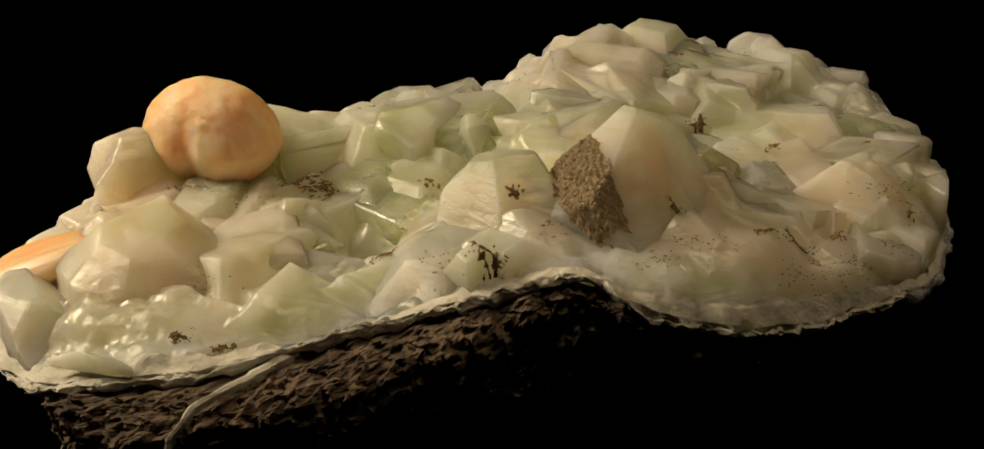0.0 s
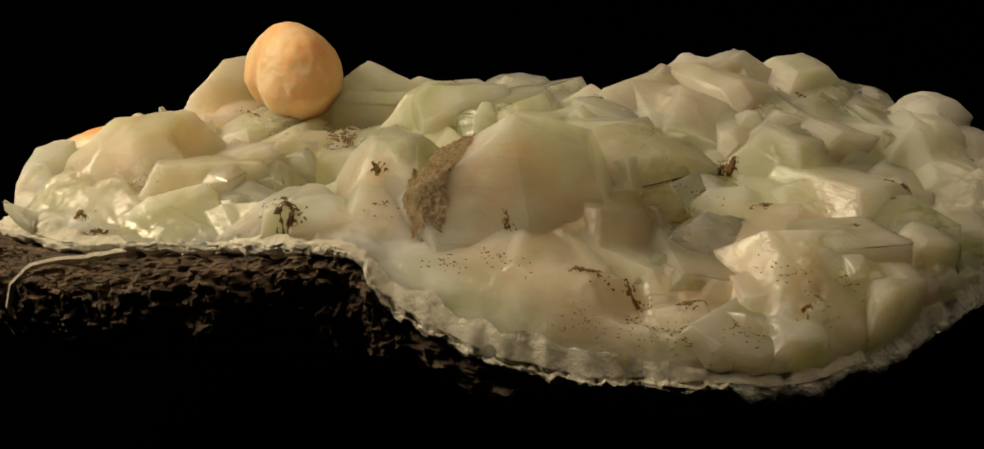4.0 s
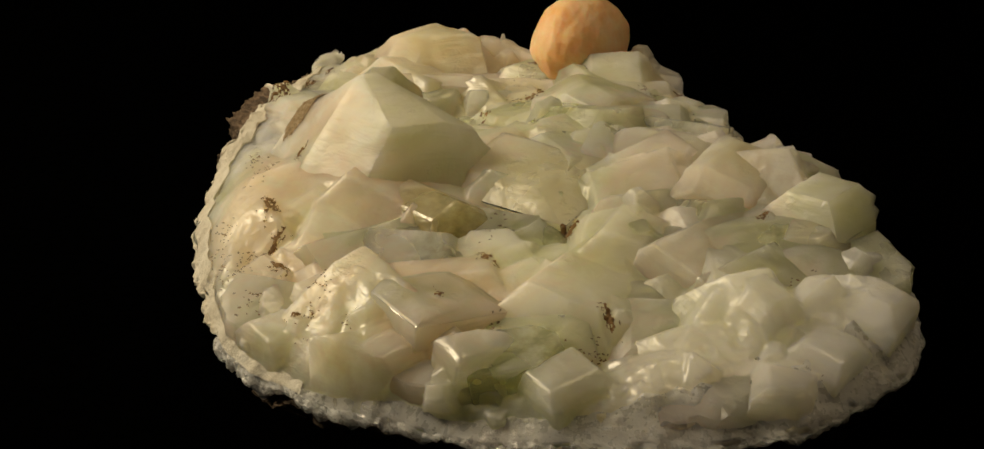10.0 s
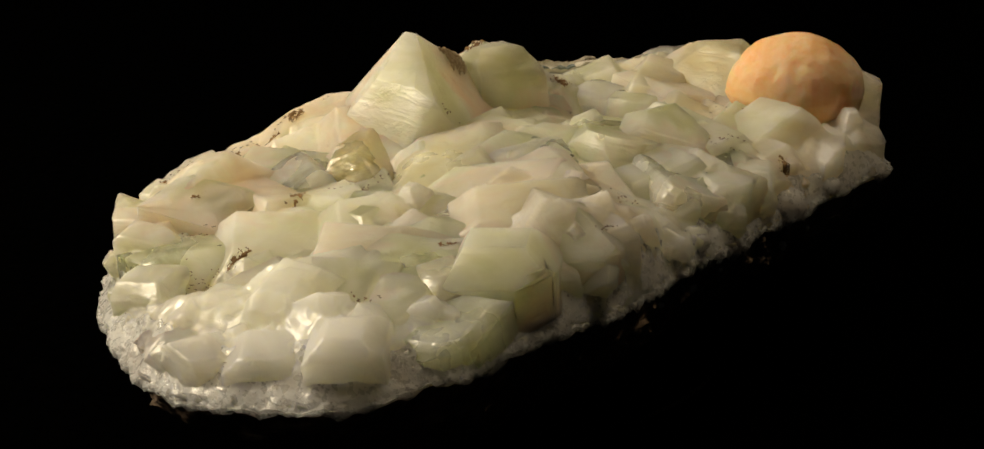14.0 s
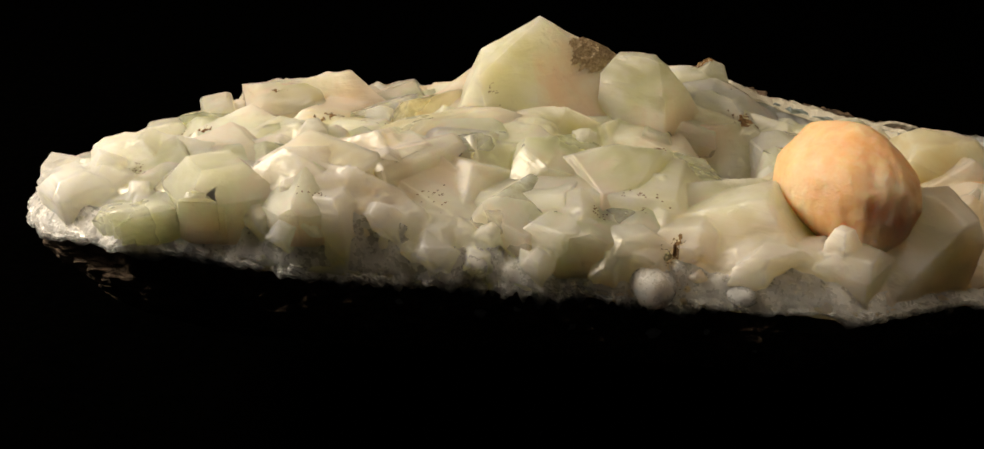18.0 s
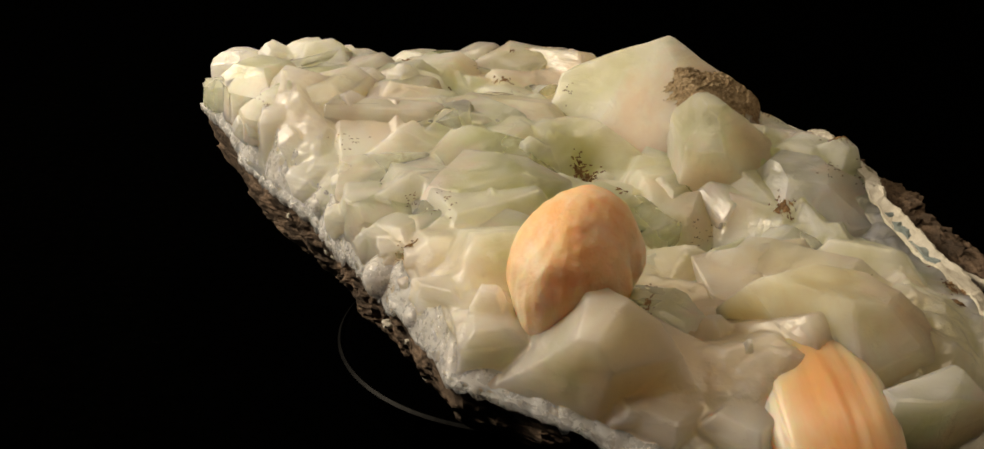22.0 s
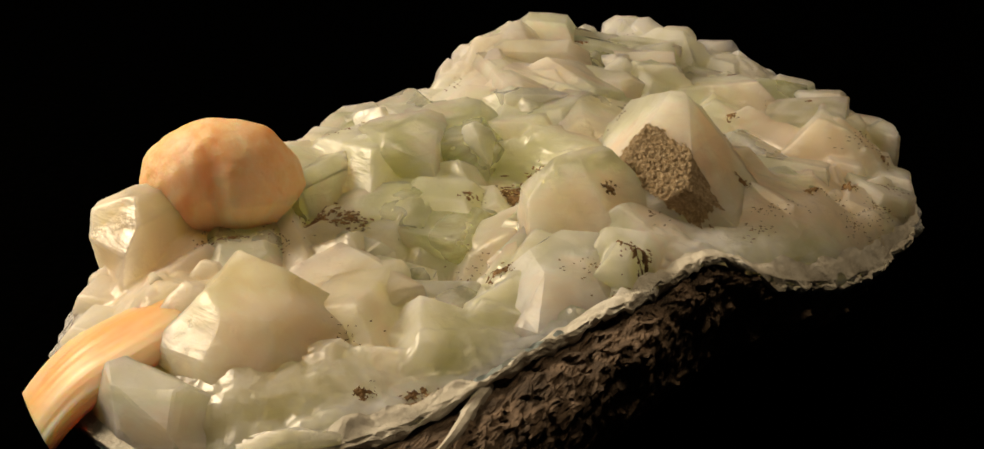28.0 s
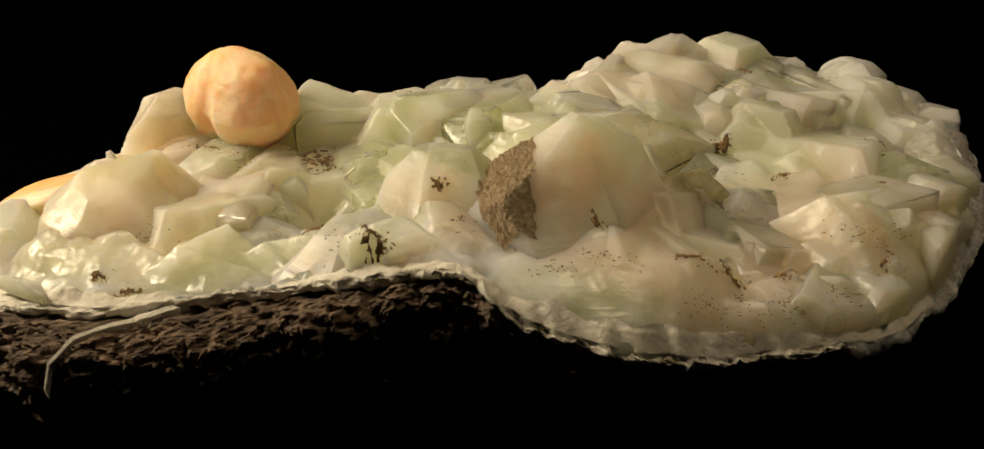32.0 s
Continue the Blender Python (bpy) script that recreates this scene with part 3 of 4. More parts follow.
crystal(61.7, 78.0, 19.9, 13.0, 13.0, 11.9, 10, -4, 156, 0.23, 0.58, "fused")
crystal(85.7, 15.3, 13.4, 13.0, 8.1, 11.4, 9, 4, 140, 0.10, 0.78, "fused")
crystal(89.4, -0.6, 11.6, 13.0, 10.0, 10.1, 10, -4, 151, 0.21, 0.58, "fused")
crystal(73.6, 71.0, 15.3, 13.0, 10.8, 7.9, 10, -4, 156, 0.29, 0.58, "fused")
crystal(36.2, 70.2, 18.6, 10.2, 10.2, 10.1, 5, -2, 156, 0.21, 0.58, "fused")
crystal(-40.5, 27.2, 15.2, 13.0, 12.6, 10.4, 4, -1, 151, 0.25, 0.58, "fused")
crystal(14.4, 31.1, 22.8, 19.8, 17.3, 14.8, 8, 7, 180, 0.17, 0.78, "fused")
crystal(84.0, 66.1, 13.7, 13.0, 11.2, 6.9, 10, -4, -172, 0.34, 0.58, "fused")
crystal(23.5, 64.5, 19.5, 13.0, 9.8, 11.8, 11, -3, 179, 0.17, 0.58, "fused")
crystal(9.3, 58.5, 22.4, 13.0, 12.2, 13.9, 7, -3, -176, 0.18, 0.58, "fused")
crystal(-67.6, 19.0, 14.4, 13.0, 11.8, 8.6, 6, -2, -176, 0.29, 0.58, "fused")
crystal(-25.1, 36.7, 15.8, 13.0, 8.9, 10.4, 10, -4, -176, 0.18, 0.58, "fused")
crystal(-42.7, 28.2, 13.2, 13.0, 8.9, 8.0, 10, -4, -176, 0.23, 0.58, "fused")
crystal(-29.9, 33.6, 16.9, 11.7, 11.7, 12.1, 4, -1, -88, 0.14, 0.78, "fused")
crystal(-7.3, 45.1, 15.5, 13.0, 11.8, 9.5, 7, -3, -83, 0.26, 0.58, "fused")
crystal(-80.1, 8.5, 14.2, 13.0, 12.2, 8.0, 10, -4, -84, 0.32, 0.58, "fused")
crystal(-86.1, -4.8, 8.6, 11.2, 11.2, 6.9, 7, 7, -87, 0.34, 0.58, "fused")
crystal(-91.6, -12.9, 7.0, 10.7, 10.7, 8.8, 7, -3, -83, 0.26, 0.58, "fused")
crystal(-34.0, -71.7, 6.0, 13.0, 13.0, 4.0, 6, -2, -39, 0.68, 0.58, "fused")
crystal(-6.5, -60.3, 19.4, 13.0, 12.2, 4.0, 6, -2, -39, 0.64, 0.58, "fused")
crystal(-25.3, -11.4, 14.2, 21.6, 21.6, 16.2, 6, -2, -39, 0.28, 0.58, "fused")
crystal(-95.5, -20.3, 7.0, 12.4, 12.4, 9.7, 6, -2, -39, 0.27, 0.58, "fused")
crystal(-98.1, -33.1, 7.0, 13.0, 12.2, 9.6, 6, -2, -39, 0.27, 0.58, "fused")


# hollows between the crystals: place, spread, depth
HOLLOWS = [(-33, -35, 8, 13), (-5, -11, 7, 10), (-49, -11, 6, 7), (41, 6, 6, 8), (76, 14, 6, 6), (76, 32, 7, 6), (-33, -46, 4, 4), (-51, -78, 6, 4)]
TOPS = np.array(GROWN)


def bed_height(x, y):
    """The crystal floor runs a little below the tops of the crystals that stand in it."""
    x, y = np.atleast_1d(np.asarray(x, float)), np.atleast_1d(np.asarray(y, float))
    top, low = np.zeros_like(x), np.zeros_like(x)
    for gx, gy, gz in TOPS:
        w = 1 / ((gx - x) ** 2 + (gy - y) ** 2 + 12.0) ** 1.5
        top, low = top + w * gz, low + w
    z = top / low + 0.1
    for hx, hy, s, d in HOLLOWS:
        z = z - d * np.exp(-((x - hx) ** 2 + (y - hy) ** 2) / (s * s))
    return z


def facets(x, y, step, seed, steep, lift):
    """Blunt plates grown into one another: the highest of many tilted, four-sided frusta that stand on the general run of the floor."""
    rng = random.Random(seed)
    z = bed_height(x, y) - 6.0
    n = int(250 / step)
    seeds = np.array([(-125 + (i + rng.uniform(0.1, 0.9)) * step, -125 + (j + rng.uniform(0.1, 0.9)) * step) for i in range(n) for j in range(n)])
    base = bed_height(seeds[:, 0], seeds[:, 1])
    sx, sy = (bed_height(seeds[:, 0] + 3, seeds[:, 1]) - base) / 3, (bed_height(seeds[:, 0], seeds[:, 1] + 3) - base) / 3
    for (cx, cy), z0, gx, gy in zip(seeds, base, sx, sy):
        th, hu, hv = rng.uniform(0, 6.3), step * rng.uniform(0.3, 0.7), step * rng.uniform(0.22, 0.45)
        gx, gy, off = 0.7 * gx + rng.gauss(0, 0.2), 0.7 * gy + rng.gauss(0, 0.2), lift + rng.gauss(0, 0.06) * step
        m = (abs(x - cx) < step * 1.5) & (abs(y - cy) < step * 1.5)
        dx, dy = x[m] - cx, y[m] - cy
        u, v = dx * math.cos(th) + dy * math.sin(th), dy * math.cos(th) - dx * math.sin(th)
        q = np.maximum(np.abs(u) - hu, np.abs(v) - hv)
        z[m] = np.maximum(z[m], z0 + off + gx * dx + gy * dy - steep * np.maximum(0, q))
    return z


def bed_surface(x, y, f, zr):
    """Height of the floor, drawn down to the rim's height zr where f nears 1."""
    z = np.maximum(facets(x, y, 21.0, 3, 1.4, -0.3), facets(x, y, 11.0, 8, 1.4, -1.2))
    w = np.clip((f - 0.78) / 0.22, 0, 1) ** 2.4
    z = z * (1 - w) + zr * w
    for hx, hy, s, d in HOLLOWS[:3]:
        z = z - 0.8 * d * np.exp(-((x - hx) ** 2 + (y - hy) ** 2) / (s * s))
    return z


def sprout(count, seed, low, high, lean, place):
    """Small crystals for the grown-together mass: short prisms with a blunt point."""
    rng = random.Random(seed)
    verts, faces = FUSED
    for _ in range(count):
        x, y, z, out = place(rng)
        w = rng.uniform(low, high)
        h = w * rng.uniform(0.9, 1.5)
        axis = (Vector(out) + Vector((rng.gauss(0, lean), rng.gauss(0, lean), rng.gauss(0, lean)))).normalized()
        m = Matrix.Translation((x, y, z)) @ axis.to_track_quat("Z", "Y").to_matrix().to_4x4() @ Matrix.Rotation(rng.uniform(0, 6.3), 4, "Z")
        k = len(verts)
        t = rng.uniform(0.1, 0.6)
        for f, zz in ((0.5, -h * 0.7), (0.5, h * 0.2), (0.5 * t, h * 0.55)):
            for sx, sy in ((1, 1), (-1, 1), (-1, -1), (1, -1)):
                verts.append(m @ Vector((sx * w * f, sy * w * f * 0.85, zz)) * MM)
        faces += [(k + 8, k + 9, k + 10, k + 11), (k + 3, k + 2, k + 1, k)]
        for e in range(4):
            n = (e + 1) % 4
            faces += [(k + e, k + n, k + 4 + n, k + 4 + e), (k + 4 + e, k + 4 + n, k + 8 + n, k + 8 + e)]


def on_top(rng):
    a = rng.uniform(0, 2 * math.pi)
    r, z = RING[int(a / (2 * math.pi) * RIM_N) % RIM_N]
    f = 0.9 * math.sqrt(rng.random())
    x, y = r * f * math.cos(a), r * f * math.sin(a)
    return x, y, float(bed_height(x, y)[0]) - 0.5, (0.3 * math.cos(a), 0.3 * math.sin(a), 1.0)


def on_wall(rng):
    """Along the steep flank, between the rim and the tops."""
    a = rng.uniform(-0.5, 3.3)
    r, z = RING[int((a % (2 * math.pi)) / (2 * math.pi) * RIM_N) % RIM_N]
    f = rng.uniform(0.85, 0.965)
    x, y = r * f * math.cos(a), r * f * math.sin(a)
    k = min(1.0, (0.99 - f) / 0.13) ** 0.7
    return x, y, z + (float(bed_height(x, y)[0]) - z) * k * 0.8, (math.cos(a), math.sin(a), 0.6)


sprout(16, 12, 5.0, 9.0, 0.35, on_top)
sprout(60, 21, 3.0, 7.0, 0.3, on_wall)
BED_N, BED_M = 720, 110
BED_A = np.arange(BED_N) * 2 * math.pi / BED_N
BED_RIM = np.array([rim_at(a) for a in BED_A])
BED_F = (np.arange(1, BED_M + 1) / BED_M) ** 0.7
# ragged at the rim, even further in
BED_S = sum(np.roll(BED_RIM[:, :1], k, 0) for k in range(-12, 13)) / 25
BED_R = (BED_S + (BED_RIM[:, :1] - BED_S) * np.clip((BED_F - 0.92) / 0.08, 0, 1)) * BED_F
BED_X = BED_R * np.cos(BED_A)[:, None]
BED_Y = BED_R * np.sin(BED_A)[:, None]
BED_Z = bed_surface(BED_X, BED_Y, BED_F + 0 * BED_X, BED_RIM[:, 1:] + 0 * BED_X)
SOFT = sum(np.roll(BED_Z, k, 0) for k in range(-6, 7)) / 13
BLEND = np.clip((BED_F - 0.8) / 0.1, 0, 1)
BED_Z = BED_Z * (1 - BLEND) + SOFT * BLEND
# the slope before the great crystal is massive and even
EVEN = BED_Z.copy()
for BED_K in range(3):
    EVEN = sum(np.roll(EVEN, k, 0) for k in range(-9, 10)) / 19
    EVEN[:, 6:-6] = sum(EVEN[:, 6 + k:BED_M - 6 + k] for k in range(-6, 7)) / 13
BED_D = (np.degrees(BED_A) + 180) % 360 - 180
BLEND_E = (np.clip((BED_D + 80) / 8, 0, 1) * np.clip((-36 - BED_D) / 10, 0, 1))[:, None] * np.clip((BED_F - 0.5) / 0.15, 0, 1)
BED_Z = BED_Z * (1 - BLEND_E) + EVEN * BLEND_E
# fine broken relief on the flank
for BED_J in np.nonzero(BLEND > 0)[0]:
    for BED_I in range(BED_N):
        BED_P = Vector((BED_X[BED_I, BED_J], BED_Y[BED_I, BED_J], BED_Z[BED_I, BED_J]))
        BED_Z[BED_I, BED_J] += (1 - 0.75 * BLEND_E[BED_I, BED_J]) * (1.0 * noise.noise(BED_P * 0.22) + 0.45 * noise.noise(BED_P * 0.6)) * min(1.0, (1 - BED_F[BED_J]) * 25)


def bed():
    """The massive crystal floor between the single crystals, broken into blunt facets."""
    P = np.stack([BED_X, BED_Y, BED_Z], 2).reshape(-1, 3)
    low = np.stack([BED_X[:, -1] * 0.985, BED_Y[:, -1] * 0.985, BED_Z[:, -1] - 1.5], 1)
    ends = np.array([(0, 0, BED_Z[:, 0].mean()), (0, 0, -9.0)])
    verts = np.concatenate([P, low, ends]) * MM
    L, mid, deep = BED_N * BED_M, BED_N * BED_M + BED_N, BED_N * BED_M + BED_N + 1
    faces = []
    for i in range(BED_N):
        k = (i + 1) % BED_N
        faces.append((mid, i * BED_M, k * BED_M))
        faces += [(i * BED_M + j, i * BED_M + j + 1, k * BED_M + j + 1, k * BED_M + j) for j in range(BED_M - 1)]
        # closed below, so that light wanders inside it
        faces += [(i * BED_M + BED_M - 1, L + i, L + k, k * BED_M + BED_M - 1), (L + k, L + i, deep)]
    me = bpy.data.meshes.new("crystal_bed")
    k = len(verts)
    faces += [[k + i for i in f] for f in FUSED[1]]
    me.from_pydata(verts.tolist() + [tuple(v) for v in FUSED[0]], [], faces)
    me.materials.append(MASSIVE)
    ob = new("crystal_bed", me)
    ob.parent = specimen
    grow = ob.modifiers.new("grown_together", "REMESH")
    grow.mode, grow.voxel_size, grow.use_smooth_shade = "VOXEL", 0.36 * MM, True
    # growth ripples, so that no face is quite flat
    for size, depth in ((9, 0.8), (3, 0.22)):
        tex = bpy.data.textures.new("growth", "CLOUDS")
        tex.noise_scale, tex.noise_depth = size * MM, 1
        uneven = ob.modifiers.new("growth", "DISPLACE")
        uneven.texture, uneven.strength, uneven.texture_coords = tex, depth * MM, "LOCAL"
    ob["label"] = "massive pale crystal floor"


bed()
# how far the chalky rind reaches inwards over the crystals, by the angle round the plate
REACH = [(-180, 0.015), (-140, 0.02), (-126, 0.055), (-85, 0.055), (-74, 0.06), (-58, 0.05), (-42, 0.035), (-20, 0.02), (0, 0.015), (180, 0.015)]


# the frosty band along the flank, likewise
BAND = [(-180, 0.03), (-140, 0.0), (-30, 0.0), (-8, 0.012), (15, 0.03), (40, 0.08), (75, 0.09), (110, 0.08), (140, 0.09), (165, 0.07), (180, 0.03)]


def rind(name, mat, inner, prof, label, table, cover=0.55, start=0, stop=360):
    """A ragged layer between crystals and basalt, from one angle round the plate to another; table: how far it reaches inwards."""
    bm = bmesh.new()
    rows = []
    span = [i % BED_N for i in range(int(start * BED_N / 360), int(stop * BED_N / 360))]
    for i in span:
        a = BED_A[i]
        r, z = BED_RIM[i]
        c, s = math.cos(a), math.sin(a)
        t = max(0.2, 0.5 + 0.4 * noise.noise((c * 7, s * 7, 9.0)) + 0.5 * noise.noise((c * 40, s * 40, 4.0)))
        deg = math.degrees(a) - (360 if a > math.pi else 0)
        reach = float(np.interp(deg, [q[0] for q in table], [q[1] for q in table])) * (1 + 0.5 * noise.noise((c * 12, s * 12, 3.0)) + 0.15 * noise.noise((c * 40, s * 40, 7.0)))
        thin = float(np.interp(deg, [-154, -138, -32, -11], [0.1, 1.0, 1.0, 0.1])) if name == "rind" else 1.0
        t *= thin * (1 + 0.7 * max(0.0, 1 - abs(deg + 108) / 28)) if name == "rind" else 1.0
        row = []
        for k in range(inner):
            f = 1 - max(0.012, reach) * (1 - k / inner)
            zz = float(np.interp(f, BED_F, BED_Z[i])) + (-0.6 if k == 0 else cover + 0.45 * noise.noise((c * r * f * 0.35, s * r * f * 0.35, 2.0)))
            rad = float(np.interp(f, BED_F, BED_R[i]))
            row.append(bm.verts.new((rad * c * MM, rad * s * MM, zz * MM)))
        for k in range(len(prof) * 3 - 2):
            f, dz = (float(np.interp(k / 3, range(len(prof)), [q[e] for q in prof])) for e in (0, 1))
            f = 0.985 + (f - 0.985) * (0.4 + 0.6 * thin) - 0.05 * max(0.0, 0.9 - thin)
            p = Vector((r * f * c, r * f * s, z + dz * t))
            g = (0.5 + 0.5 * thin) * 0.7 * noise.noise(p * 0.3) + 0.4 * noise.noise(p * 0.8) + 0.25 * noise.noise(p * 2.3)
            row.append(bm.verts.new((p + Vector((c * g, s * g, 0.7 * noise.noise(p * 0.9)))) * MM))
        rows.append(row)
    K = len(rows[0])
    for p, q in zip(rows, rows[1:] + rows[:1] if stop - start == 360 else rows[1:]):
        for k in range(K):
            m = (k + 1) % K
            bm.faces.new((p[k], p[m], q[m], q[k]))
    if stop - start < 360:
        bm.faces.new(rows[0])
        bm.faces.new(rows[-1])
    bmesh.ops.recalc_face_normals(bm, faces=bm.faces[:])
    return part(name, bm, mat, specimen, label)


rind("rind", RIND, 12, ((0.997, 0.9), (1.006, 0.2), (1.007, -1.0), (1.0, -2.0), (0.97, -2.4)), "thin chalky white rind", REACH, 0.55, 206, 350)
rind("clay_seam", SEAM, 0, ((0.96, -0.6), (0.994, -1.0), (0.997, -2.4), (0.992, -3.4), (0.96, -3.6)), "blue-grey seam under the rind", REACH)
rind("quartz_band", FROST, 14, ((1.0, 0.6), (1.007, -0.6), (1.006, -2.6), (0.992, -4.4), (0.95, -5.0)), "frosty white quartz band along the flank", BAND, 0.4, -28, 200)


def ball():
    """The stilbite ball: a dome of close-packed blades that spring from a root low on the outer side, with a groove down its middle and a scalloped edge."""
    bm = bmesh.new()
    bmesh.ops.create_icosphere(bm, subdivisions=6, radius=1.0)
    for v in bm.verts:
        p = v.co.copy()
        low = max(0.0, -p.z)
        groove = math.exp(-(p.x / 0.16) ** 2) * max(0.0, -p.y) * 0.14 * (1 - max(0.0, p.z))
        blades = noise.noise(Vector((p.x * 7, p.y * 7, p.z * 2.0))) * (1 - 0.6 * max(0.0, p.z))
        k = 1 + 0.05 * noise.noise(p * 1.7) + 0.018 * noise.noise(p * 5) + 0.008 * noise.noise(p * 9) + 0.018 * blades - groove
        deep = 12.0 + 11.0 * max(0.0, -p.x)
        v.co = Vector(((p.x * 16.6 - 1.0 * low) * (1 - 0.28 * low), p.y * 11.4 * (1 - 0.35 * low), p.z * (14.5 if p.z > 0 else deep))) * k * MM
    for f in bm.faces:
        f.smooth = True
    ob = part("stilbite_ball", bm, STILBITE, specimen, "rounded orange stilbite ball")
    ob.matrix_basis = pose(-70.3 * MM, -6.5 * MM, 18.3 * MM, 0, 0, -22)


ball()


def fan():
    """A sheaf of stilbite: close-packed blades that slope down and outwards over the edge of the plate, rounded off at the head."""
    bm = bmesh.new()
    NX, NY = 70, 160
    rows = []
    for i in range(NX + 1):
        f = i / NX
        head = (1 - (1 - min(1.0, f / 0.6)) ** 2.0) ** 0.5
        row = []
        for k in range(NY):
            an = 2 * math.pi * k / NY
            s, c = math.sin(an), math.cos(an)
            streak = 0.7 * noise.noise((c * 2.2, s * 2.2, f * 1.6)) + 0.16 * noise.noise((c * 7, s * 7, f * 2.4)) + 0.05 * noise.noise((c * 16, s * 16, f * 3.0))
            wide = (11.4 - 1.5 * f + streak) * (0.15 + 0.85 * head)
            high = (5.0 - 1.0 * f + 0.8 * streak) * (0.12 + 0.88 * head)
            x = f * 36 + 3.4 * abs(c) ** 2 * (1 - f) + 0.9 * noise.noise((c * 5, s * 5, 4.0)) * (1 - f)
            row.append(bm.verts.new(Vector((x, c * wide, s * high - 22.0 * max(0.0, f - 0.6) ** 1.8)) * MM))
        rows.append(row)
    for p, q in zip(rows, rows[1:]):
        for k in range(NY):
            bm.faces.new((p[k], q[k], q[(k + 1) % NY], p[(k + 1) % NY]))
    bm.faces.new(rows[0])
    bm.faces.new(list(reversed(rows[-1])))
    bmesh.ops.recalc_face_normals(bm, faces=bm.faces[:])
    for f in bm.faces:
        f.smooth = True
    ob = part("stilbite_sheaf", bm, STREAKED, specimen, "sheaf of orange and cream stilbite blades")
    ob.matrix_basis = pose(-79.5 * MM, -43.0 * MM, 12.2 * MM, 6, 19, 188)


fan()


def skin():
    """All crystal surfaces as one tree, for things that cling to them."""
    verts, faces = [], []
    graph = bpy.context.evaluated_depsgraph_get()
    for ob in specimen.children:
        if ob.type == "MESH" and ob.name.split(".")[0] in ("crystal", "crystal_bed"):
            k = len(verts)
            me = ob.evaluated_get(graph).to_mesh() if ob.modifiers else ob.data
            verts += [ob.matrix_basis @ v.co for v in me.vertices]
            faces += [[k + i for i in p.vertices] for p in me.polygons]
    return BVHTree.FromPolygons(verts, faces)



def nodule(x, y, z, w, d, h, rz):
    """A smooth grey lobe of quartz bulging from the flank."""
    bm = bmesh.new()
    bmesh.ops.create_icosphere(bm, subdivisions=5, radius=1.0)
    for v in bm.verts:
        p = v.co.copy()
        k = 1 + 0.1 * noise.noise(p * 1.4 + Vector((x, y, 0))) + 0.02 * noise.noise(p * 5)
        v.co = Vector((p.x * w / 2 * k, p.y * d / 2 * k, p.z * h / 2 * k)) * MM
    for f in bm.faces:
        f.smooth = True
    ob = part("quartz_nodule", bm, FROST, specimen, "smooth grey quartz nodule")
    ob.matrix_basis = pose(x * MM, y * MM, z * MM, 0, 0, rz)


nodule(-47.5, 29.0, 6.0, 11, 9, 9, 150)
nodule(-17.0, 44.5, 8.5, 8, 6, 6, 140)
nodule(-62.0, 21.5, 5.5, 9, 6, 5, 155)


def fleck(a, f, dz, size):
    """A white zeolite fleck in the basalt's side."""
    r, z = rim_at(radians(a))
    bm = bmesh.new()
    bmesh.ops.create_icosphere(bm, subdivisions=3, radius=1.0)
    for v in bm.verts:
        k = 1 + 0.4 * noise.noise(v.co * 1.6 + Vector((a, 0, 0)))
        v.co = Vector((v.co.x * 0.6 * size, v.co.y * size, v.co.z * 0.7 * size)) * k * MM
    ob = part("fleck", bm, RIND, specimen, "white zeolite fleck in the basalt")
    ob.matrix_basis = pose(r * f * math.cos(radians(a)) * MM, r * f * math.sin(radians(a)) * MM, (z + dz) * MM, 0, 0, a)


for FLECK in ((112, 0.955, -7.5, 1.2), (121, 0.975, -5.5, 0.8), (133, 0.95, -8.5, 1.6), (141, 0.97, -6, 0.9), (149, 0.955, -8, 1.4), (157, 0.965, -7, 0.8), (163, 0.94, -10, 1.1), (96, 0.97, -6, 0.8)):
    fleck(*FLECK)

SKIN = skin()


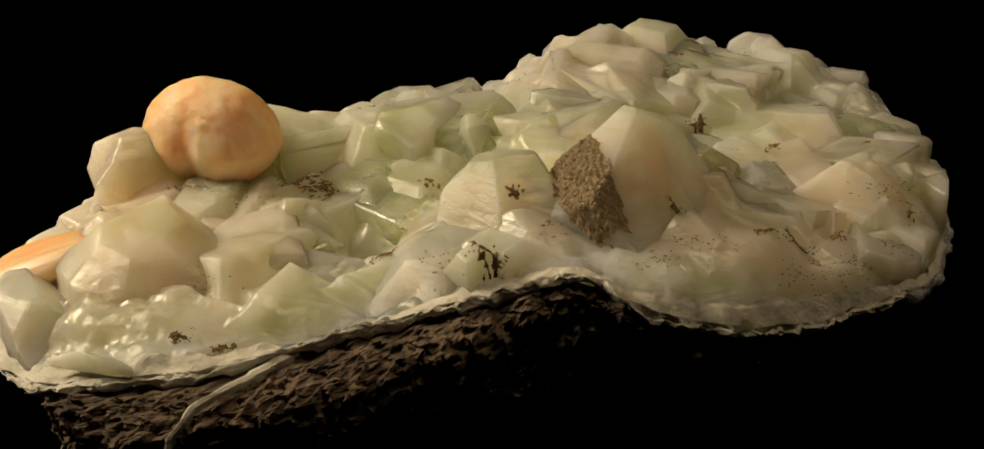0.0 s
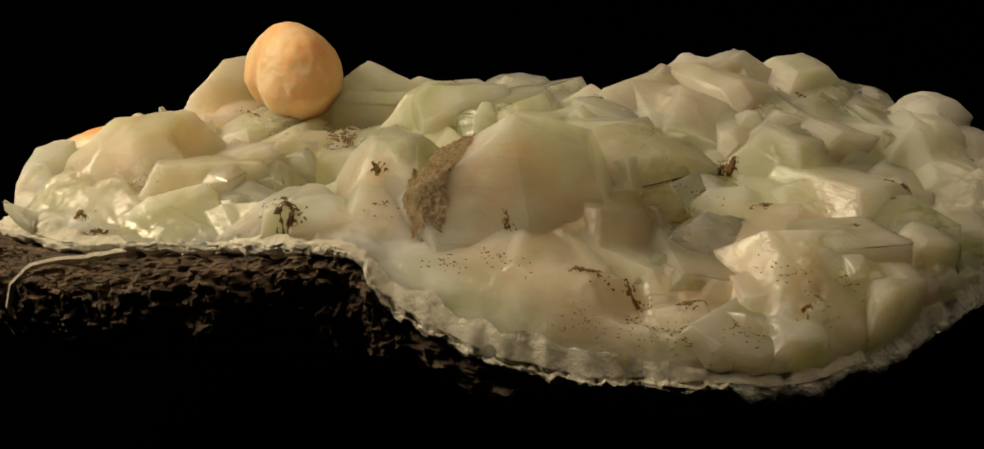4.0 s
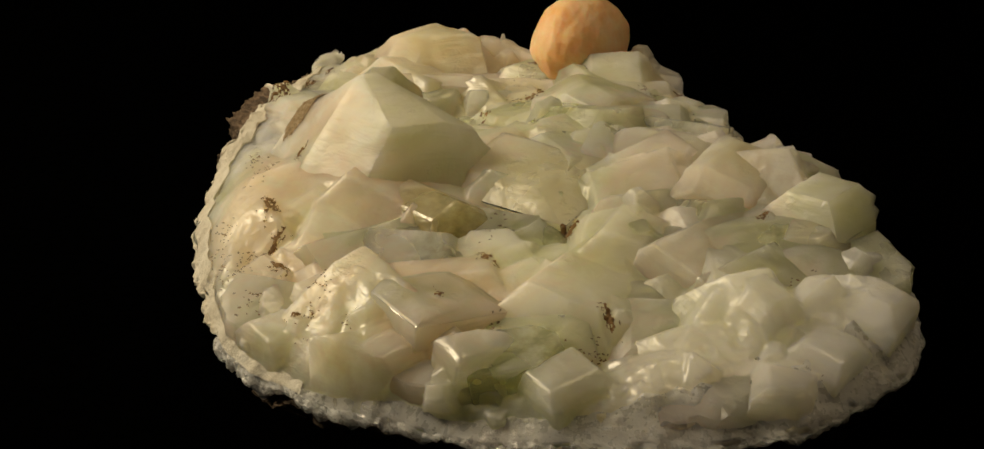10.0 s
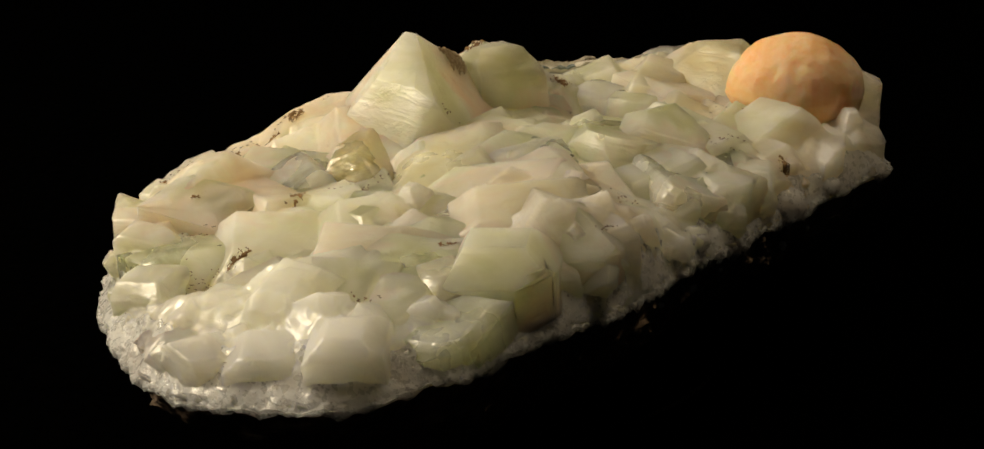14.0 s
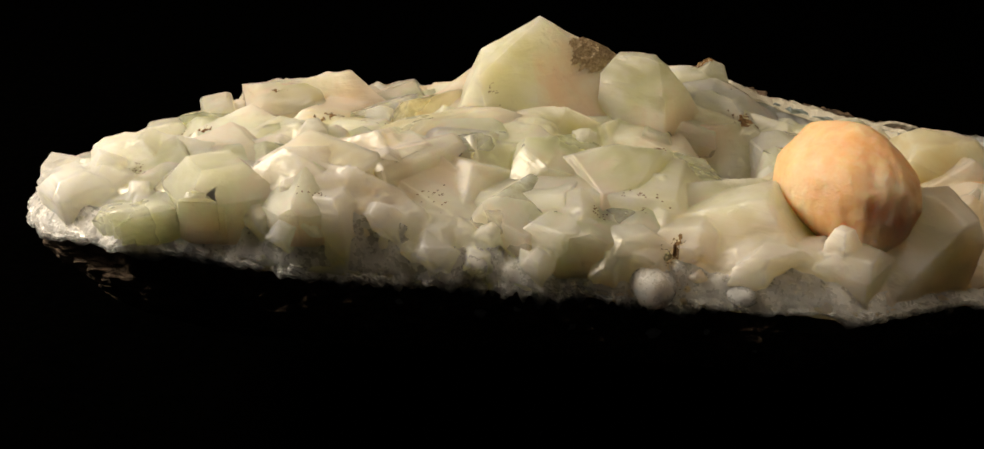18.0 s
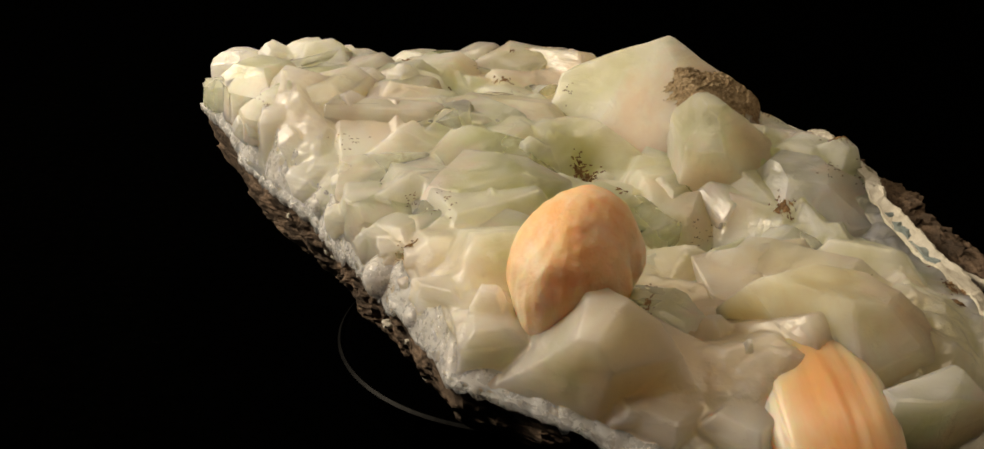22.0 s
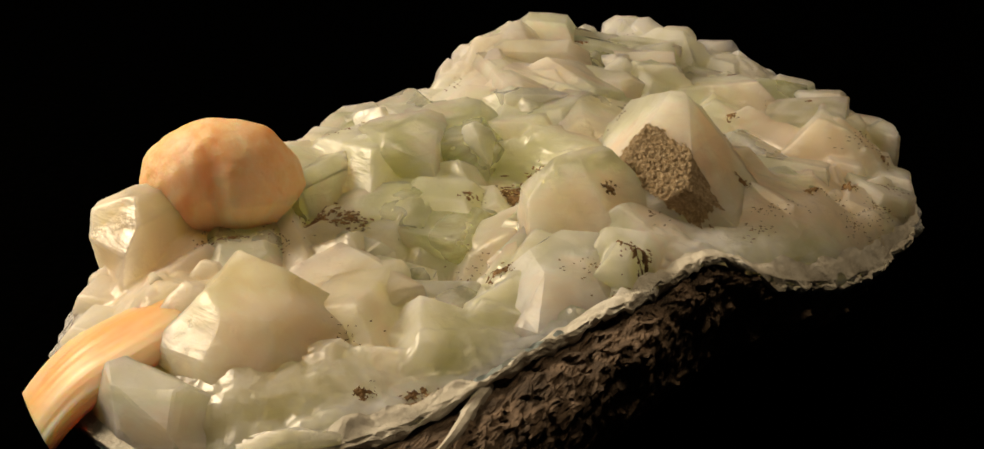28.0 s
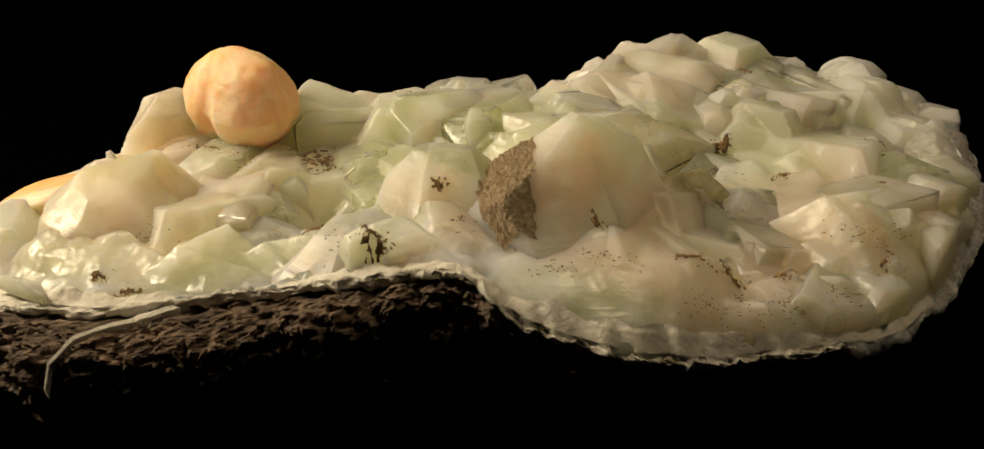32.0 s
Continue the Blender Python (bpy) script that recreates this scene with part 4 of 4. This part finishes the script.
def crust(x, y, z, rx, ry, rz, w, d, seed, thick):
    """A sugary brown crust that clings to the crystals below it."""
    bm = bmesh.new()
    n = 110
    where = pose(x * MM, y * MM, z * MM, rx, ry, rz)
    down = (where.to_3x3() @ Vector((0, 0, -1))).normalized()
    cells = {}
    for i in range(n):
        for j in range(n):
            u, v = (i / (n - 1) - 0.5) * 2.6, (j / (n - 1) - 0.5) * 2.6
            shape = 1.0 - math.hypot(u * (1.6 if u < 0 else 1.0), v) + 0.22 * noise.noise(Vector((u * 1.8, v * 1.8, seed))) + 0.13 * noise.noise(Vector((u * 6, v * 6, seed))) + 0.08 * noise.noise(Vector((u * 16, v * 16, seed)))
            if shape < 0:
                continue
            hit = SKIN.ray_cast(where @ (Vector((u * w, v * d, 12)) * MM), down, 22 * MM)
            if hit[0] is None:
                continue
            q = hit[0] / MM
            top = min(thick, 0.15 + shape * 2.2) + 0.45 * noise.noise(q * 1.3) + 0.3 * noise.noise(q * 2.9)
            cells[i, j] = bm.verts.new(hit[0] - down * top * MM), bm.verts.new(hit[0] + down * 1.5 * MM)
    for i, j in cells:
        quad = [cells.get(k) for k in ((i, j), (i + 1, j), (i + 1, j + 1), (i, j + 1))]
        if None not in quad:
            bm.faces.new([p[0] for p in quad])
            bm.faces.new([p[1] for p in reversed(quad)])
    bmesh.ops.delete(bm, geom=[v for v in bm.verts if not v.link_faces], context="VERTS")
    bmesh.ops.recalc_face_normals(bm, faces=bm.faces[:])
    return part("brown_druse", bm, DRUSE, specimen, "sugary brown druse crust")


crust(8.2, -44.2, 25.0, 19, -30, 4, 7.6, 13.5, 1.0, 1.3)


def dirt(x, y, spread, count, seed, size=0.26):
    """Rusty grains caught in the joints; each lies on the crystal below it."""
    rng = random.Random(seed)
    bm = bmesh.new()
    for _ in range(count):
        tries = [SKIN.ray_cast(Vector((x + rng.gauss(0, spread), y + rng.gauss(0, spread * 0.6), 60)) * MM, Vector((0, 0, -1))) for _ in range(5)]
        tries = [q for q in tries if q[0] is not None]
        if not tries:
            continue
        hit = min(tries, key=lambda q: q[0].z)
        m = Matrix.Translation(hit[0]) @ Matrix.Rotation(rng.uniform(0, 3), 4, "Z")
        m = m @ Matrix.Diagonal((rng.uniform(0.4, 2.4), rng.uniform(0.3, 1.0), rng.uniform(0.2, 0.4), 1)) @ Matrix.Scale(size * MM, 4)
        bmesh.ops.create_icosphere(bm, subdivisions=1, radius=1.0, matrix=m)
    return tagged(part("dirt", bm, DIRT, specimen, "dark rusty grains"), kind="stuff")


def vein(a0, a1, reach, width):
    """A white vein that runs down over the skin of the lump."""
    bm = bmesh.new()
    rows = []
    N = 16

    def middle(a, o):
        dz = float(np.interp(o, [0, 0.5, 0.85, 1.0, 1.001, 1.1], [-0.5, -1.0, -2, -4.5, -4.5, -16]))
        return lump_point(a, max(0.0, o), dz)

    for i in range(N + 1):
        f = i / N
        w = width * (1.1 - 0.7 * f) * (1 + 0.3 * noise.noise((i * 0.9, a0, 1)))
        o, a = f * reach, a0 + (a1 - a0) * f + 0.5 * noise.noise((i * 0.6, a0, 5))
        q = sum((middle(a + e, o + g) for e in (-0.8, 0, 0.8) for g in (-0.05, 0, 0.05)), Vector((0, 0, 0))) / 9
        s = q + Vector((math.sin(radians(a)), -math.cos(radians(a)), 0))
        side = (s - q).normalized()
        rows.append([bm.verts.new((q + side * w * u + Vector((0.3 * math.cos(radians(a)), 0.3 * math.sin(radians(a)), 1)) * v) * MM) for u, v in ((-1, -0.4), (-0.8, 1.1), (0, 1.5), (0.8, 1.1), (1, -0.4), (0, -1.0))])
    for p, q in zip(rows, rows[1:]):
        for k in range(6):
            bm.faces.new((p[k], p[(k + 1) % 6], q[(k + 1) % 6], q[k]))
    bm.faces.new(rows[0])
    bm.faces.new(rows[-1])
    bmesh.ops.recalc_face_normals(bm, faces=bm.faces[:])
    return part("vein", bm, RIND, specimen, "white mineral vein")


vein(-117.5, -121.5, 1.06, 1.3)


def smear(x, y, w, d, rz, seed, gaps=0.0):
    """A ragged patch of caked rusty dirt that follows the crystals below it."""
    bm = bmesh.new()
    n = 44
    turn = Matrix.Rotation(radians(rz), 3, "Z")
    cells = {}
    for i in range(n):
        for j in range(n):
            u, v = (i / (n - 1) - 0.5) * 2, (j / (n - 1) - 0.5) * 2
            q = Vector((u * w / 2, v * d / 2, 0))
            at = turn @ q + Vector((x, y, 0))
            shape = 0.75 - math.hypot(u, v) + 0.55 * noise.noise(Vector((u * 2, v * 2, seed))) + 0.6 * noise.noise(q * 0.9 + Vector((0, 0, seed))) + 0.8 * noise.noise(q * 2.1 + Vector((5, 0, seed))) - 0.1 - gaps
            if shape < 0:
                continue
            hit = SKIN.ray_cast(Vector((at.x, at.y, 60)) * MM, Vector((0, 0, -1)))
            if hit[0] is None:
                continue
            nor = hit[1] if hit[1].z > 0 else -hit[1]
            top = (0.04 + min(0.35, shape * 0.5) + 0.22 * noise.noise(at * 1.9) + 0.15 * noise.noise(at * 4.3)) * MM
            cells[i, j] = bm.verts.new(hit[0] + nor * top), bm.verts.new(hit[0] - nor * 0.6 * MM)
    for (i, j), a in cells.items():
        quad = [cells.get(k) for k in ((i, j), (i + 1, j), (i + 1, j + 1), (i, j + 1))]
        if None not in quad and max((p[0].co - a[0].co).length for p in quad) < 2.5 * MM:
            bm.faces.new([p[0] for p in quad])
            bm.faces.new([p[1] for p in reversed(quad)])
    bmesh.ops.delete(bm, geom=[v for v in bm.verts if not v.link_faces], context="VERTS")
    return part("dirt_patch", bm, DIRT, specimen, "caked dark rusty dirt in a hollow")


smear(-34, -34.5, 11, 6, 20, 0.0, 0.0)
smear(-5, -11, 9, 5, 30, 3.7, 0.1)
smear(-21, -18, 9, 4, 10, 7.4, 0.2)
smear(-49, -11, 7, 4, 40, 11.1, 0.2)
smear(-52.8, -80, 7, 6, 30, 14.8, 0.0)
smear(-8, -66.5, 9, 6, 35, 18.5, 0.05)
smear(-28, -51.5, 10, 6, 20, 22.2, 0.1)
smear(39, 19, 6, 7, 80, 25.9, 0.1)
smear(72, 34, 8, 5, 30, 29.6, 0.2)
smear(46, -43, 10, 5, 30, 33.3, 0.15)
smear(53, -38, 10, 4.5, -20, 37.0, 0.15)
smear(62, -33.5, 8, 4.5, 60, 40.7, 0.1)
smear(79, -22, 6, 3.5, 80, 44.4, 0.25)
smear(28, -44, 9, 3, -25, 48.1, 0.3)
smear(-3, -46, 4, 3, 30, 51.8, 0.1)
smear(55.5, 7, 8, 5, 60, 55.5, 0.1)
smear(75, 4, 5, 3, 60, 59.2, 0.25)
smear(-61.5, -77, 9, 5, 20, 62.9, 0.25)
smear(38, 55, 6, 3, 150, 66.6, 0.3)
smear(-50, 24, 4, 3, 0, 70.3, 0.1)
smear(-72, -19, 10, 2.5, -12, 74.0, 0.3)

dirt(-49.3, 25.5, 1.6, 30, 0)
dirt(-51.4, 27, 2.4, 20, 1)
dirt(-36, 16.9, 2.2, 20, 2)
dirt(-31, 25, 1.6, 12, 3)
dirt(-2.3, 40.1, 2.6, 18, 4)
dirt(47.5, -50.2, 3, 35, 5)
dirt(55, -45, 3.2, 40, 6)
dirt(62, -39, 3.4, 40, 7)
dirt(70, -33, 2.6, 25, 8)
dirt(77.7, -18.5, 2.2, 20, 9)
dirt(72, -17, 2.6, 22, 10)
dirt(78, -10, 2, 15, 11)
dirt(18.8, -9.1, 1.6, 12, 12)
dirt(33, 2, 2.4, 18, 13)
dirt(80, 70.5, 0.8, 10, 14)
dirt(54.6, 65, 3, 25, 15)
dirt(-60, -60.3, 2.6, 22, 16)
dirt(-73.4, -16.8, 3.4, 40, 17)
dirt(-66, -19, 3.4, 30, 18)
dirt(-14, -62, 2.6, 25, 19)
dirt(31, -49, 3, 30, 20)
dirt(22, -55, 2.6, 25, 21)
dirt(-33, -35, 4.5, 260, 22, 0.55)
dirt(-24, -33, 4, 60, 23)
dirt(-5, -11, 4, 200, 24, 0.5)
dirt(-49, -11, 3.4, 160, 25, 0.5)
dirt(-47, -18, 2.8, 35, 26)
dirt(76, 32, 3, 30, 27)
dirt(74, 14, 2.4, 20, 28)
dirt(-50, -78, 3, 30, 29)
dirt(-11, -70, 3, 30, 30)
dirt(1, -52, 2, 15, 31)
dirt(-34, -30, 3, 30, 32)
dirt(42, 6, 2.4, 22, 33)
dirt(12, 61, 2, 12, 34)


def motions():
    walk(specimen, [(t, pose(0, 0, 0, 0, 0, -a)) for t, a in TURN])


# ---- dark surroundings ----
def slab(name, w, d, h, x, y, z, mat, label, cat):
    bm = bmesh.new()
    bmesh.ops.create_cube(bm, size=1.0)
    for v in bm.verts:
        v.co = Vector((v.co.x * w, v.co.y * d, v.co.z * h))
    me = bpy.data.meshes.new(name)
    bm.to_mesh(me)
    bm.free()
    me.materials.append(mat)
    ob = new(name, me)
    ob.location = (x, y, z)
    return tagged(ob, label, cat, kind="structure")


def turntable():
    """The small black stand that turns the specimen: a round plate with a thin rounded lip."""
    stand = tagged(new("turntable"), "small round black turntable under the mineral specimen", "turntable")
    stand.location = (0, 0, -0.0405)
    for name, prof, mat, label in (("plate", ((0.0, 0.010), (0.043, 0.010), (0.0445, 0.009), (0.0445, 0.003), (0.043, 0.002), (0.0, 0.002)), VELVET, "matt black plate"), ("lip", ((0.0446, 0.0092), (0.0452, 0.0098), (0.0458, 0.0092), (0.0452, 0.0086)), LACQUER, "thin glossy lip"), ("foot", ((0.0, 0.002), (0.03, 0.002), (0.032, -0.004), (0.0, -0.004)), VELVET, "black foot")):
        bm = bmesh.new()
        n = 96
        rows = [[bm.verts.new((r * math.cos(2 * math.pi * k / n), r * math.sin(2 * math.pi * k / n), z)) for k in range(n)] for r, z in prof]
        pairs = list(zip(rows, rows[1:])) + ([(rows[-1], rows[0])] if name == "lip" else [])
        for p, q in pairs:
            for k in range(n):
                bm.faces.new((p[k], p[(k + 1) % n], q[(k + 1) % n], q[k]))
        bmesh.ops.remove_doubles(bm, verts=bm.verts[:], dist=1e-6)
        bmesh.ops.recalc_face_normals(bm, faces=bm.faces[:])
        part(name, bm, mat, stand, label)


turntable()
slab("ground", 1.8, 1.5, 0.02, 0, -0.05, -0.0545, VELVET, "black velvet cloth spread under the specimen", "cloth")
slab("backdrop", 1.8, 0.02, 1.1, 0, 0.7, 0.52, VELVET, "plain black velvet backdrop hung behind the specimen", "backdrop")
motions()
